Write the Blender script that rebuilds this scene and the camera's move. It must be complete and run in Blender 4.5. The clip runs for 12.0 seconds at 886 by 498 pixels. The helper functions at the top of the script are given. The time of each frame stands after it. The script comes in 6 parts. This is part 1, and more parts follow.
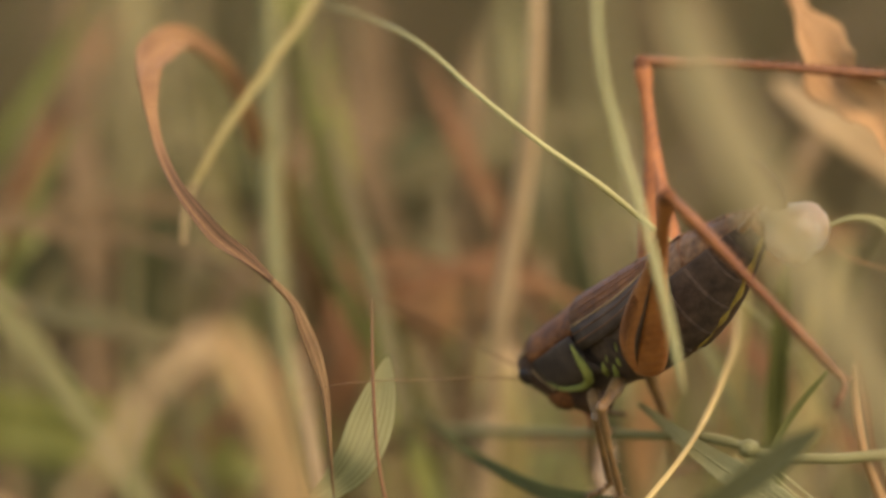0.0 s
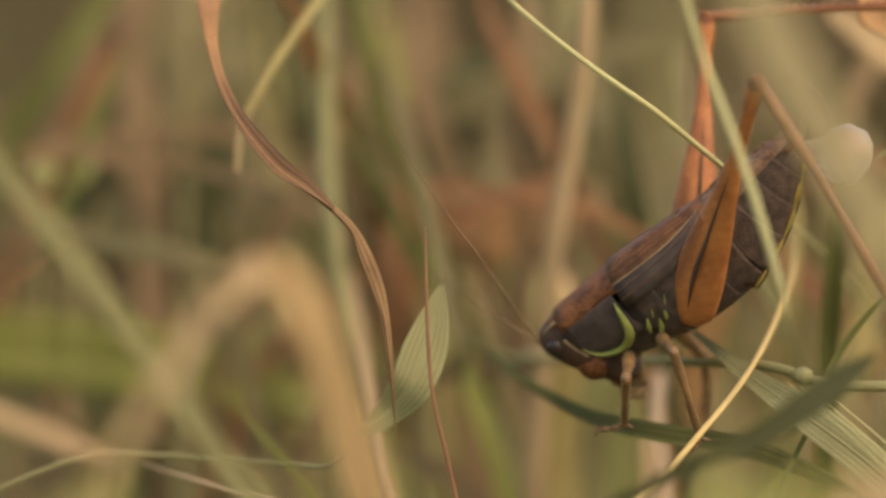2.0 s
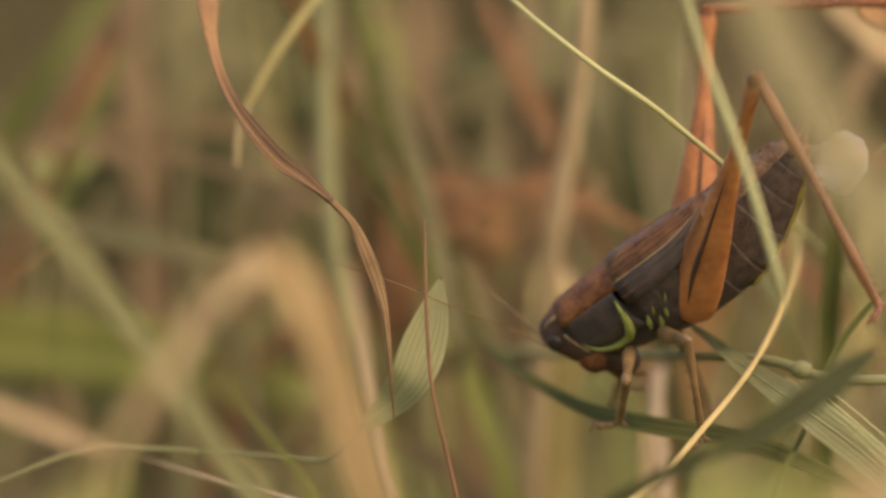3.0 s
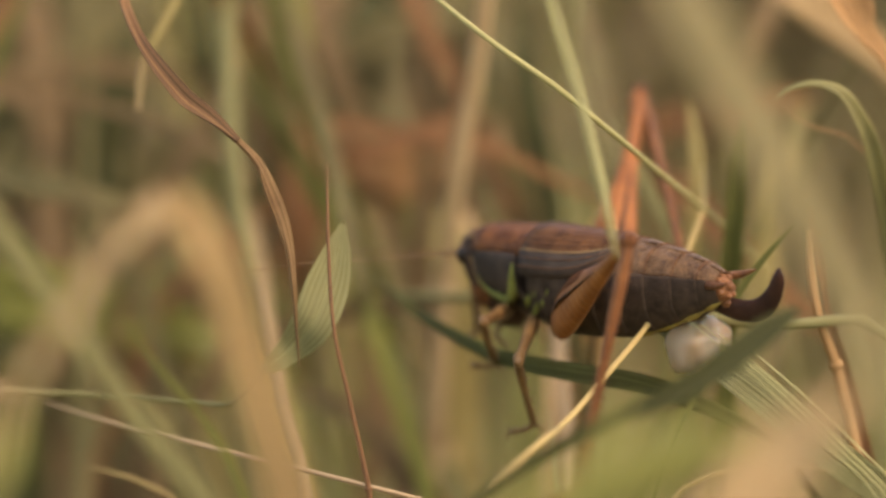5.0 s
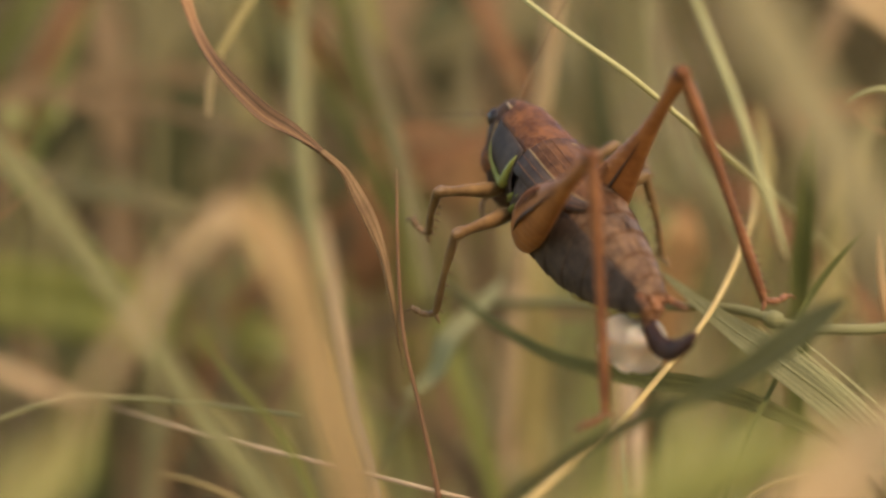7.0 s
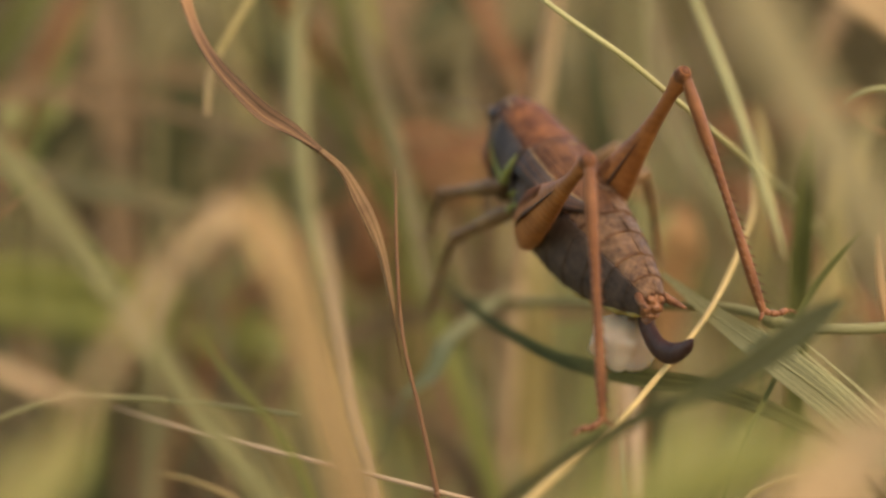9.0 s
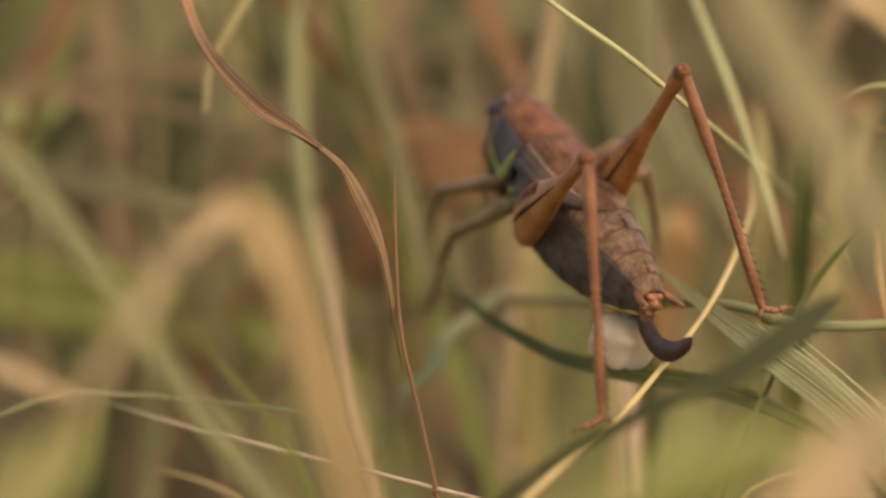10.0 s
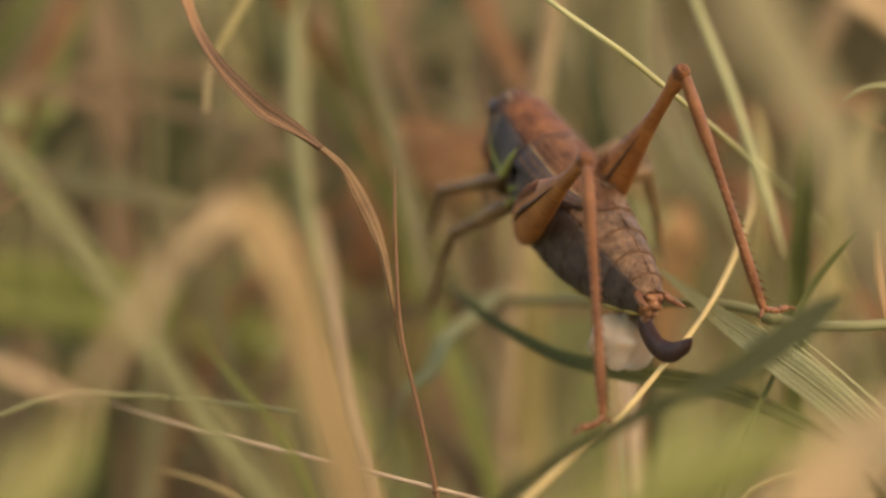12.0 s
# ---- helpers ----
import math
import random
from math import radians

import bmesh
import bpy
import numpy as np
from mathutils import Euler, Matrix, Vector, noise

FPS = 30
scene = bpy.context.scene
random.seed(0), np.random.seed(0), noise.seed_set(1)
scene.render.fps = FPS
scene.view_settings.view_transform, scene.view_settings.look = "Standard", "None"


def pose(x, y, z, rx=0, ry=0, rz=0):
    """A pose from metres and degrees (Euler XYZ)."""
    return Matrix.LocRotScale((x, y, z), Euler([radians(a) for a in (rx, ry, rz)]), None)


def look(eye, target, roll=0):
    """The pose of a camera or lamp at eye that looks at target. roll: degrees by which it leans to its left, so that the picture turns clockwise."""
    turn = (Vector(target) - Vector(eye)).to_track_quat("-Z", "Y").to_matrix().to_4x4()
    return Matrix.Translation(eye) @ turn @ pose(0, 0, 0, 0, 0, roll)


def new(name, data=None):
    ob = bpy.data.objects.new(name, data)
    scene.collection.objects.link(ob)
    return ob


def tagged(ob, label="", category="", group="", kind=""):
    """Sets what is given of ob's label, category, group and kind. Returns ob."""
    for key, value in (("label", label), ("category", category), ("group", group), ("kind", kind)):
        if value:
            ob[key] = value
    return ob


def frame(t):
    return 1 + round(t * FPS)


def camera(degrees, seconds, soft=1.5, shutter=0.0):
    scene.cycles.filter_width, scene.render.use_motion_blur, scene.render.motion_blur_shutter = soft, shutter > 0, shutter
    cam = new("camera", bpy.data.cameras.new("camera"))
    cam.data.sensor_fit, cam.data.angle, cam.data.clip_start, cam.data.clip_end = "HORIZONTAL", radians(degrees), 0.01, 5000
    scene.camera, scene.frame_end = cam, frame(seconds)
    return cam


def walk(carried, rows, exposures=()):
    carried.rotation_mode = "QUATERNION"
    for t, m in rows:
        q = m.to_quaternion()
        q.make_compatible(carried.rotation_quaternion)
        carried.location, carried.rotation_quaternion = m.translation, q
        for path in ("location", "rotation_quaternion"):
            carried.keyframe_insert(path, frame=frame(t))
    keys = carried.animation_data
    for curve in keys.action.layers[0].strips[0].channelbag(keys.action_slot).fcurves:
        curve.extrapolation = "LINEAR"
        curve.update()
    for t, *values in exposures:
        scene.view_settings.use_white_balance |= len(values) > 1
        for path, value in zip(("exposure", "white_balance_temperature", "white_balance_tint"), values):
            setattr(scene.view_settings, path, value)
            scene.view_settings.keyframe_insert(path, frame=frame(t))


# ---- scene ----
# A bush-cricket among meadow grass. Plan in millimetres: x to the right, y away from the lens, z up from the
# lens's height (100 mm above the soil).
cam = camera(9.04, 12.0, soft=2.8, shutter=0.4)
cam.data.dof.use_dof = True
cam.data.dof.focus_distance = 0.31
cam.data.dof.aperture_fstop = 17.0
walk(cam, [
        (0, pose(0, -0.31, 0.1, 91.3519, 0, -0.2311)),
        (0.5, pose(0, -0.31, 0.1, 91.0110, 0, 0.1907)),
        (1, pose(0, -0.31, 0.1, 90.9475, 0, 0.2426)),
        (1.5, pose(0, -0.31, 0.1, 90.7222, 0, 0.2773)),
        (2, pose(0, -0.31, 0.1, 90.6124, 0, 0.3178)),
        (2.5, pose(0, -0.31, 0.1, 90.6239, 0, 0.3120)),
        (2.7, pose(0, -0.31, 0.1, 90.6124, 0, 0.3120)),
        (4.3, pose(0, -0.31, 0.1, 89.9884, 0, 0.2311)),
        (4.5, pose(0, -0.31, 0.1, 89.9364, 0, 0.1098)),
        (4.6, pose(0, -0.31, 0.1, 89.9422, 0, 0.0578)),
        (4.7, pose(0, -0.31, 0.1, 89.9538, 0, -0.1444)),
        (4.8, pose(0, -0.31, 0.1, 89.9653, 0, -0.4622)),
        (4.9, pose(0, -0.31, 0.1, 89.9711, 0, -0.6355)),
        (5, pose(0, -0.31, 0.1, 89.9769, 0, -0.6875)),
        (5.2, pose(0, -0.31, 0.1, 89.9769, 0, -0.7048)),
        (5.5, pose(0, -0.31, 0.1, 89.9711, 0, -0.7164)),
        (5.8, pose(0, -0.31, 0.1, 89.9827, 0, -0.6759)),
        (6, pose(0, -0.31, 0.1, 89.9942, 0, -0.6239)),
        (6.25, pose(0, -0.31, 0.1, 90.0058, 0, -0.3929)),
        (6.5, pose(0, -0.31, 0.1, 90.0173, 0, -0.1444)),
        (6.75, pose(0, -0.31, 0.1, 90.0289, 0, -0.0347)),
        (7, pose(0, -0.31, 0.1, 90.0347, 0, 0.0231)),
        (7.2, pose(0, -0.31, 0.1, 90.0347, 0, 0.0289)),
        (8.8, pose(0, -0.31, 0.1, 90.0289, 0, 0.0116)),
        (9, pose(0, -0.31, 0.1, 90.0289, 0, 0.0116)),
        (9.5, pose(0, -0.31, 0.1, 90.0231, 0, 0.0000)),
        (10, pose(0, -0.31, 0.1, 90.0000, 0, 0.0000)),
        (10.5, pose(0, -0.31, 0.1, 90.0000, 0, 0.0116)),
        (11, pose(0, -0.31, 0.1, 90.0173, 0, 0.0116)),
        (11.5, pose(0, -0.31, 0.1, 90.0289, 0, 0.0000)),
        (12, pose(0, -0.31, 0.1, 90.0000, 0, 0.0000))],
     exposures=[(0, 0.77, 8150, 13), (12, 0.77, 8150, 13)])

# ---- light ----
world = bpy.data.worlds.new("sky")
scene.world = world
world.use_nodes = True
wn = world.node_tree
sky = wn.nodes.new("ShaderNodeTexSky")
sky.sky_type, sky.sun_disc = "NISHITA", False
SUN_EL, SUN_AZ = radians(46), radians(138)
sky.sun_elevation, sky.sun_rotation = SUN_EL, SUN_AZ
wn.links.new(sky.outputs["Color"], wn.nodes["Background"].inputs["Color"])
wn.nodes["Background"].inputs["Strength"].default_value = 0.3
sun_data = bpy.data.lights.new("sun", "SUN")
sun_data.energy, sun_data.angle, sun_data.color = 1.55, radians(8), (1.0, 0.89, 0.79)
sun = new("sun", sun_data)
sun_way = Vector((math.sin(SUN_AZ) * math.cos(SUN_EL), math.cos(SUN_AZ) * math.cos(SUN_EL), math.sin(SUN_EL)))
sun.matrix_world = look(sun_way * 5, (0, 0, 0))

# ---- materials ----


def nodes_of(name):
    m = bpy.data.materials.new(name)
    m.use_nodes = True
    t = m.node_tree
    return m, t, t.nodes["Principled BSDF"], t.nodes["Material Output"]


def node(t, kind, **values):
    n = t.nodes.new(kind)
    for key, value in values.items():
        n.inputs[key].default_value = value
    return n


def ramp(t, source, stops):
    r = t.nodes.new("ShaderNodeValToRGB")
    e = r.color_ramp.elements
    while len(e) < len(stops):
        e.new(0.5)
    for k, (at_, c) in enumerate(stops):
        e[k].position, e[k].color = at_, (*c, 1)
    t.links.new(source, r.inputs["Fac"])
    return r


def blend(t, a, b, fac, mode="MIX"):
    n = t.nodes.new("ShaderNodeMix")
    n.data_type, n.blend_type = "RGBA", mode
    for socket, value in ((n.inputs[0], fac), (n.inputs[6], a), (n.inputs[7], b)):
        if isinstance(value, bpy.types.NodeSocket):
            t.links.new(value, socket)
        elif isinstance(value, (int, float)):
            socket.default_value = value
        else:
            socket.default_value = (*value, 1)
    return n.outputs[2]


def leaf_material(name, dark, light, stain, fibres=46.0, through_light=0.35, rough=0.55, bump=0.25, vary=0.25, stains=0.5, stripes=0, groove=0.45, bleach=None):
    """A grass blade: fibres along it, stains in patches, light shining through; bleach: colour towards its far end, and from and to where (cm)."""
    m, t, p, out = nodes_of(name)
    uv = t.nodes.new("ShaderNodeUVMap")
    sc = node(t, "ShaderNodeMapping", Scale=(fibres, 1.2, 1))
    t.links.new(uv.outputs["UV"], sc.inputs["Vector"])
    fib = node(t, "ShaderNodeTexNoise", Scale=1.0, Detail=3.0, Roughness=0.6)
    t.links.new(sc.outputs["Vector"], fib.inputs["Vector"])
    obj = t.nodes.new("ShaderNodeTexCoord")
    big = node(t, "ShaderNodeTexNoise", Scale=260.0, Detail=4.0, Roughness=0.6)
    t.links.new(obj.outputs["Object"], big.inputs["Vector"])
    fine = node(t, "ShaderNodeTexNoise", Scale=2600.0, Detail=2.0)
    t.links.new(obj.outputs["Object"], fine.inputs["Vector"])
    col = ramp(t, fib.outputs["Fac"], [(0.3, dark), (0.7, light)]).outputs["Color"]
    if stripes:
        w = node(t, "ShaderNodeTexWave", Scale=stripes * 0.314, Distortion=0.6, Detail=1.0)
        t.links.new(uv.outputs["UV"], w.inputs["Vector"])
        r = ramp(t, w.outputs["Fac"], [(0.15, (groove, groove, groove * 0.9)), (0.55, (1, 1, 1))])
        col = blend(t, col, r.outputs["Color"], 0.85, "MULTIPLY")
    spots = ramp(t, big.outputs["Fac"], [(0.46, (0, 0, 0)), (0.68, (1, 1, 1))])
    amount = node(t, "ShaderNodeMath")
    amount.operation = "MULTIPLY"
    t.links.new(spots.outputs["Color"], amount.inputs[0])
    amount.inputs[1].default_value = stains
    col = blend(t, col, stain, amount.outputs[0])
    if bleach:
        xyz = t.nodes.new("ShaderNodeSeparateXYZ")
        t.links.new(uv.outputs["UV"], xyz.inputs[0])
        far_end = t.nodes.new("ShaderNodeMapRange")
        t.links.new(xyz.outputs[1], far_end.inputs["Value"])
        far_end.inputs["From Min"].default_value, far_end.inputs["From Max"].default_value = bleach[1:]
        col = blend(t, col, bleach[0], far_end.outputs[0])
    info = t.nodes.new("ShaderNodeNewGeometry")
    shade = ramp(t, info.outputs["Random Per Island"], [(0.0, (1 - vary,) * 3), (1.0, (1 + vary, 1 + vary * 0.8, 1 + vary * 0.4))])
    col = blend(t, col, shade.outputs["Color"], 1.0, "MULTIPLY")
    t.links.new(col, p.inputs["Base Color"])
    p.inputs["Roughness"].default_value = rough
    p.inputs["Specular IOR Level"].default_value = 0.1
    mixed = node(t, "ShaderNodeMath")
    mixed.operation = "ADD"
    t.links.new(fib.outputs["Fac"], mixed.inputs[0])
    t.links.new(fine.outputs["Fac"], mixed.inputs[1])
    b = node(t, "ShaderNodeBump", Strength=bump, Distance=0.0001)
    t.links.new(mixed.outputs[0], b.inputs["Height"])
    t.links.new(b.outputs["Normal"], p.inputs["Normal"])
    tr = t.nodes.new("ShaderNodeBsdfTranslucent")
    t.links.new(col, tr.inputs["Color"])
    mix = t.nodes.new("ShaderNodeMixShader")
    mix.inputs[0].default_value = through_light
    t.links.new(p.outputs[0], mix.inputs[1])
    t.links.new(tr.outputs[0], mix.inputs[2])
    t.links.new(mix.outputs[0], out.inputs["Surface"])
    return m


def shell_material(name, dark, light, scale=900.0, rough=0.4, bump=0.3, spots=None, bands=0.0, gloss=0.22):
    """Insect cuticle: mottled colour, fine pits; bands: ridges across the part."""
    m, t, p, out = nodes_of(name)
    obj = t.nodes.new("ShaderNodeTexCoord")
    n1 = node(t, "ShaderNodeTexNoise", Scale=scale, Detail=4.0, Roughness=0.65)
    n2 = node(t, "ShaderNodeTexNoise", Scale=scale * 6, Detail=2.0)
    for n in (n1, n2):
        t.links.new(obj.outputs["Object"], n.inputs["Vector"])
    col = ramp(t, n1.outputs["Fac"], [(0.32, dark), (0.68, light)]).outputs["Color"]
    height = n2.outputs["Fac"]
    if spots:
        v = node(t, "ShaderNodeTexNoise", Scale=scale * 3.1, Detail=5.0, Roughness=0.75)
        t.links.new(obj.outputs["Object"], v.inputs["Vector"])
        r = ramp(t, v.outputs["Fac"], [(0.5, (0, 0, 0)), (0.66, (0.8, 0.8, 0.8))])
        col = blend(t, col, spots, r.outputs["Color"])
    if bands:
        w = node(t, "ShaderNodeTexWave", Scale=bands, Distortion=1.5, Detail=1.0)
        w.bands_direction = "DIAGONAL"
        t.links.new(obj.outputs["Object"], w.inputs["Vector"])
        r = ramp(t, w.outputs["Fac"], [(0.2, (0.83, 0.79, 0.75)), (0.6, (1, 1, 1))])
        col = blend(t, col, r.outputs["Color"], 0.4, "MULTIPLY")
        add = node(t, "ShaderNodeMath")
        t.links.new(w.outputs["Fac"], add.inputs[0])
        t.links.new(n2.outputs["Fac"], add.inputs[1])
        height = add.outputs[0]
    t.links.new(col, p.inputs["Base Color"])
    p.inputs["Roughness"].default_value = rough
    p.inputs["Specular IOR Level"].default_value = gloss
    b = node(t, "ShaderNodeBump", Strength=bump, Distance=0.0001)
    t.links.new(height, b.inputs["Height"])
    t.links.new(b.outputs["Normal"], p.inputs["Normal"])
    return m


DRY = leaf_material("dry_leaf", (0.24, 0.11, 0.045), (0.5, 0.28, 0.13), (0.13, 0.06, 0.045), stains=0.45)
TAN = leaf_material("tan_leaf", (0.36, 0.23, 0.115), (0.59, 0.42, 0.235), (0.27, 0.15, 0.07), stains=0.3)
STRAW = leaf_material("straw", (0.37, 0.24, 0.085), (0.6, 0.44, 0.2), (0.3, 0.18, 0.06), fibres=20, stains=0.25, through_light=0.15)
PINK = leaf_material("pink_straw", (0.33, 0.21, 0.12), (0.5, 0.345, 0.2), (0.24, 0.13, 0.07), fibres=16, stains=0.25, through_light=0.15)
KHAKI = leaf_material("khaki_leaf", (0.26, 0.20, 0.08), (0.42, 0.33, 0.14), (0.2, 0.14, 0.05), stains=0.3)
PALE = leaf_material("pale_green_leaf", (0.27, 0.26, 0.085), (0.46, 0.42, 0.19), (0.3, 0.25, 0.1), stains=0.3)
GREEN = leaf_material("green_leaf", (0.135, 0.135, 0.032), (0.25, 0.235, 0.065), (0.2, 0.17, 0.06), stains=0.3)
DEEP = leaf_material("deep_green_leaf", (0.085, 0.088, 0.024), (0.16, 0.155, 0.05), (0.12, 0.1, 0.04), stains=0.3, rough=0.7)
WHITISH = leaf_material("whitish_stem", (0.37, 0.33, 0.15), (0.54, 0.475, 0.235), (0.36, 0.32, 0.16), fibres=14, stains=0.2, through_light=0.15)
YELLOWISH = leaf_material("yellowish_stem", (0.32, 0.27, 0.1), (0.52, 0.44, 0.2), (0.3, 0.24, 0.09), fibres=14, stains=0.25, through_light=0.15)
LIMEY = leaf_material("yellow_green_leaf", (0.21, 0.2, 0.06), (0.38, 0.35, 0.12), (0.34, 0.27, 0.1), stains=0.3)
PLEATED = leaf_material("pleated_pale_leaf", (0.45, 0.39, 0.165), (0.63, 0.56, 0.28), (0.4, 0.34, 0.16), fibres=60, bump=0.5, stains=0.25, stripes=8, through_light=0.4, groove=0.78)
RIBBED = leaf_material("ribbed_leaf", (0.35, 0.32, 0.14), (0.6, 0.53, 0.26), (0.26, 0.2, 0.08), fibres=70, bump=0.6, stains=0.25, stripes=17, groove=0.32)
MAUVE = leaf_material("mauve_brown_leaf", (0.095, 0.05, 0.026), (0.225, 0.125, 0.067), (0.07, 0.034, 0.02), stains=0.45, through_light=0.08, stripes=4, groove=0.5, bump=0.6, bleach=((0.33, 0.175, 0.08), 0.8, 1.5))
STREAKED = leaf_material("streaked_tan_leaf", (0.2, 0.108, 0.05), (0.47, 0.29, 0.145), (0.12, 0.06, 0.035), stains=0.45, stripes=5, groove=0.6, bump=0.5)
# lit tone of the bent front blade's right limb
SUNLIT = leaf_material("sunlit_warm_tan_leaf", (0.31, 0.19, 0.085), (0.47, 0.31, 0.15), (0.24, 0.14, 0.06), stains=0.3, through_light=0.25)
DUSTY = leaf_material("dusty_tan_leaf", (0.24, 0.16, 0.08), (0.38, 0.265, 0.14), (0.19, 0.12, 0.06), stains=0.35, through_light=0.25)
STREAKY = leaf_material("streaky_green_leaf", (0.09, 0.09, 0.026), (0.18, 0.17, 0.06), (0.11, 0.095, 0.04), stains=0.35, rough=0.7, stripes=5, groove=0.45, bump=0.5)
WHEAT = leaf_material("wheat_leaf", (0.25, 0.193, 0.098), (0.375, 0.3, 0.158), (0.22, 0.165, 0.078), stains=0.25)
# colours the front blade, and the background blades that stand in for shade
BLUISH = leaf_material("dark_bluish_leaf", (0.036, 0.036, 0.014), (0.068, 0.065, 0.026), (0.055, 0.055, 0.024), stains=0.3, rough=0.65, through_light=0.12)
ORANGE = leaf_material("orange_dry_leaf", (0.35, 0.175, 0.07), (0.6, 0.37, 0.18), (0.2, 0.09, 0.05), stains=0.4)
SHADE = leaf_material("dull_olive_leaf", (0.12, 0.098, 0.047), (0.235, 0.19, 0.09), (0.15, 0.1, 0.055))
SAGE = leaf_material("sage_leaf", (0.19, 0.17, 0.07), (0.31, 0.27, 0.125), (0.2, 0.16, 0.08), stains=0.3)
DULL = leaf_material("dull_brown_leaf", (0.155, 0.1, 0.052), (0.29, 0.19, 0.1), (0.14, 0.085, 0.045))
RUST = leaf_material("rusty_leaf", (0.2, 0.092, 0.043), (0.36, 0.185, 0.09), (0.12, 0.05, 0.03), stains=0.4)

BROWN = shell_material("brown_cuticle", (0.07, 0.024, 0.009), (0.2, 0.072, 0.024), 1000, gloss=0.1, rough=0.5, bump=0.9, spots=(0.04, 0.014, 0.007))
TERGUM = shell_material("mottled_tergum", (0.075, 0.033, 0.014), (0.3, 0.155, 0.072), 2400, bump=1.6, rough=0.35, gloss=0.22, spots=(0.06, 0.025, 0.013))
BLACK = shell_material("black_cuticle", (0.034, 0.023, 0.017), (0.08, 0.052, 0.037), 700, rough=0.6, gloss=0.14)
UMBER = shell_material("umber_cuticle", (0.031, 0.015, 0.0085), (0.07, 0.034, 0.017), 600, rough=0.6, gloss=0.14)
LIME = shell_material("lime_margin", (0.13, 0.13, 0.025), (0.24, 0.23, 0.055), 900, rough=0.5)
YELLOW = shell_material("yellow_belly", (0.17, 0.105, 0.02), (0.32, 0.215, 0.048), 900, rough=0.5)
RUSTY = shell_material("rusty_mottled_cuticle", (0.075, 0.029, 0.012), (0.23, 0.098, 0.04), 1800, bump=1.0, gloss=0.15, spots=(0.06, 0.023, 0.012))
FEMUR = shell_material("orange_femur", (0.19, 0.058, 0.015), (0.35, 0.12, 0.032), 600, bands=880.0, rough=0.45, bump=0.12)
REDDISH = shell_material("red_brown_tail", (0.12, 0.042, 0.016), (0.29, 0.115, 0.043), 1600, rough=0.3, bump=1.0, spots=(0.09, 0.032, 0.014))
PLEURON = shell_material("brown_black_flank", (0.033, 0.021, 0.014), (0.082, 0.05, 0.032), 1500, rough=0.6, gloss=0.1, bump=0.6)
SHIN = shell_material("reddish_leg", (0.125, 0.041, 0.014), (0.23, 0.085, 0.03), 900, rough=0.42)
OLIVE = shell_material("olive_leg", (0.09, 0.045, 0.018), (0.21, 0.11, 0.04), 700, rough=0.45)
WING = shell_material("brown_wing", (0.06, 0.024, 0.01), (0.17, 0.069, 0.027), 900, rough=0.5, gloss=0.1, bump=0.6, spots=(0.04, 0.016, 0.008))
VEIN = shell_material("pale_vein", (0.2, 0.115, 0.048), (0.33, 0.2, 0.088), 900, rough=0.5)
EYE = shell_material("dark_eye", (0.012, 0.008, 0.006), (0.03, 0.018, 0.012), 900, rough=0.15, bump=0.05)
BLADE_DARK = shell_material("dark_ovipositor", (0.022, 0.010, 0.007), (0.06, 0.024, 0.014), 500, rough=0.45, gloss=0.15)

JELLY, jt, jp, jo = nodes_of("milky_jelly")
jn = node(jt, "ShaderNodeTexNoise", Scale=500.0, Detail=3.0)
jc = jt.nodes.new("ShaderNodeTexCoord")
jt.links.new(jc.outputs["Object"], jn.inputs["Vector"])
jt.links.new(ramp(jt, jn.outputs["Fac"], [(0.3, (0.49, 0.35, 0.22)), (0.7, (0.64, 0.48, 0.31))]).outputs["Color"], jp.inputs["Base Color"])
jp.inputs["Roughness"].default_value = 0.3
jp.inputs["IOR"].default_value = 1.34
jp.inputs["Transmission Weight"].default_value = 0.62
jp.inputs["Specular IOR Level"].default_value = 0.4
jp.inputs["Subsurface Weight"].default_value = 0.9
jp.inputs["Subsurface Radius"].default_value = (0.0015, 0.001, 0.0006)
jp.inputs["Subsurface Scale"].default_value = 1.0

SOIL, st, sp, so = nodes_of("meadow_soil")
sc_ = st.nodes.new("ShaderNodeTexCoord")
sn = node(st, "ShaderNodeTexNoise", Scale=30.0, Detail=8.0, Roughness=0.7)
sn2 = node(st, "ShaderNodeTexNoise", Scale=2.0, Detail=3.0)
for n in (sn, sn2):
    st.links.new(sc_.outputs["Object"], n.inputs["Vector"])
sr = ramp(st, sn.outputs["Fac"], [(0.3, (0.10, 0.07, 0.035)), (0.55, (0.2, 0.16, 0.07)), (0.75, (0.32, 0.23, 0.12))])
sg = blend(st, sr.outputs["Color"], (0.12, 0.14, 0.05), ramp(st, sn2.outputs["Fac"], [(0.4, (0, 0, 0)), (0.6, (0.7, 0.7, 0.7))]).outputs["Color"])
st.links.new(sg, sp.inputs["Base Color"])
sp.inputs["Roughness"].default_value = 0.9
sb = node(st, "ShaderNodeBump", Strength=0.8, Distance=0.01)
st.links.new(sn.outputs["Fac"], sb.inputs["Height"])
st.links.new(sb.outputs["Normal"], sp.inputs["Normal"])

# ---- shaping ----
MM = 0.001
AXIS = 0.1


def V(p):
    return Vector((p[0] * MM, p[1] * MM, AXIS + p[2] * MM))


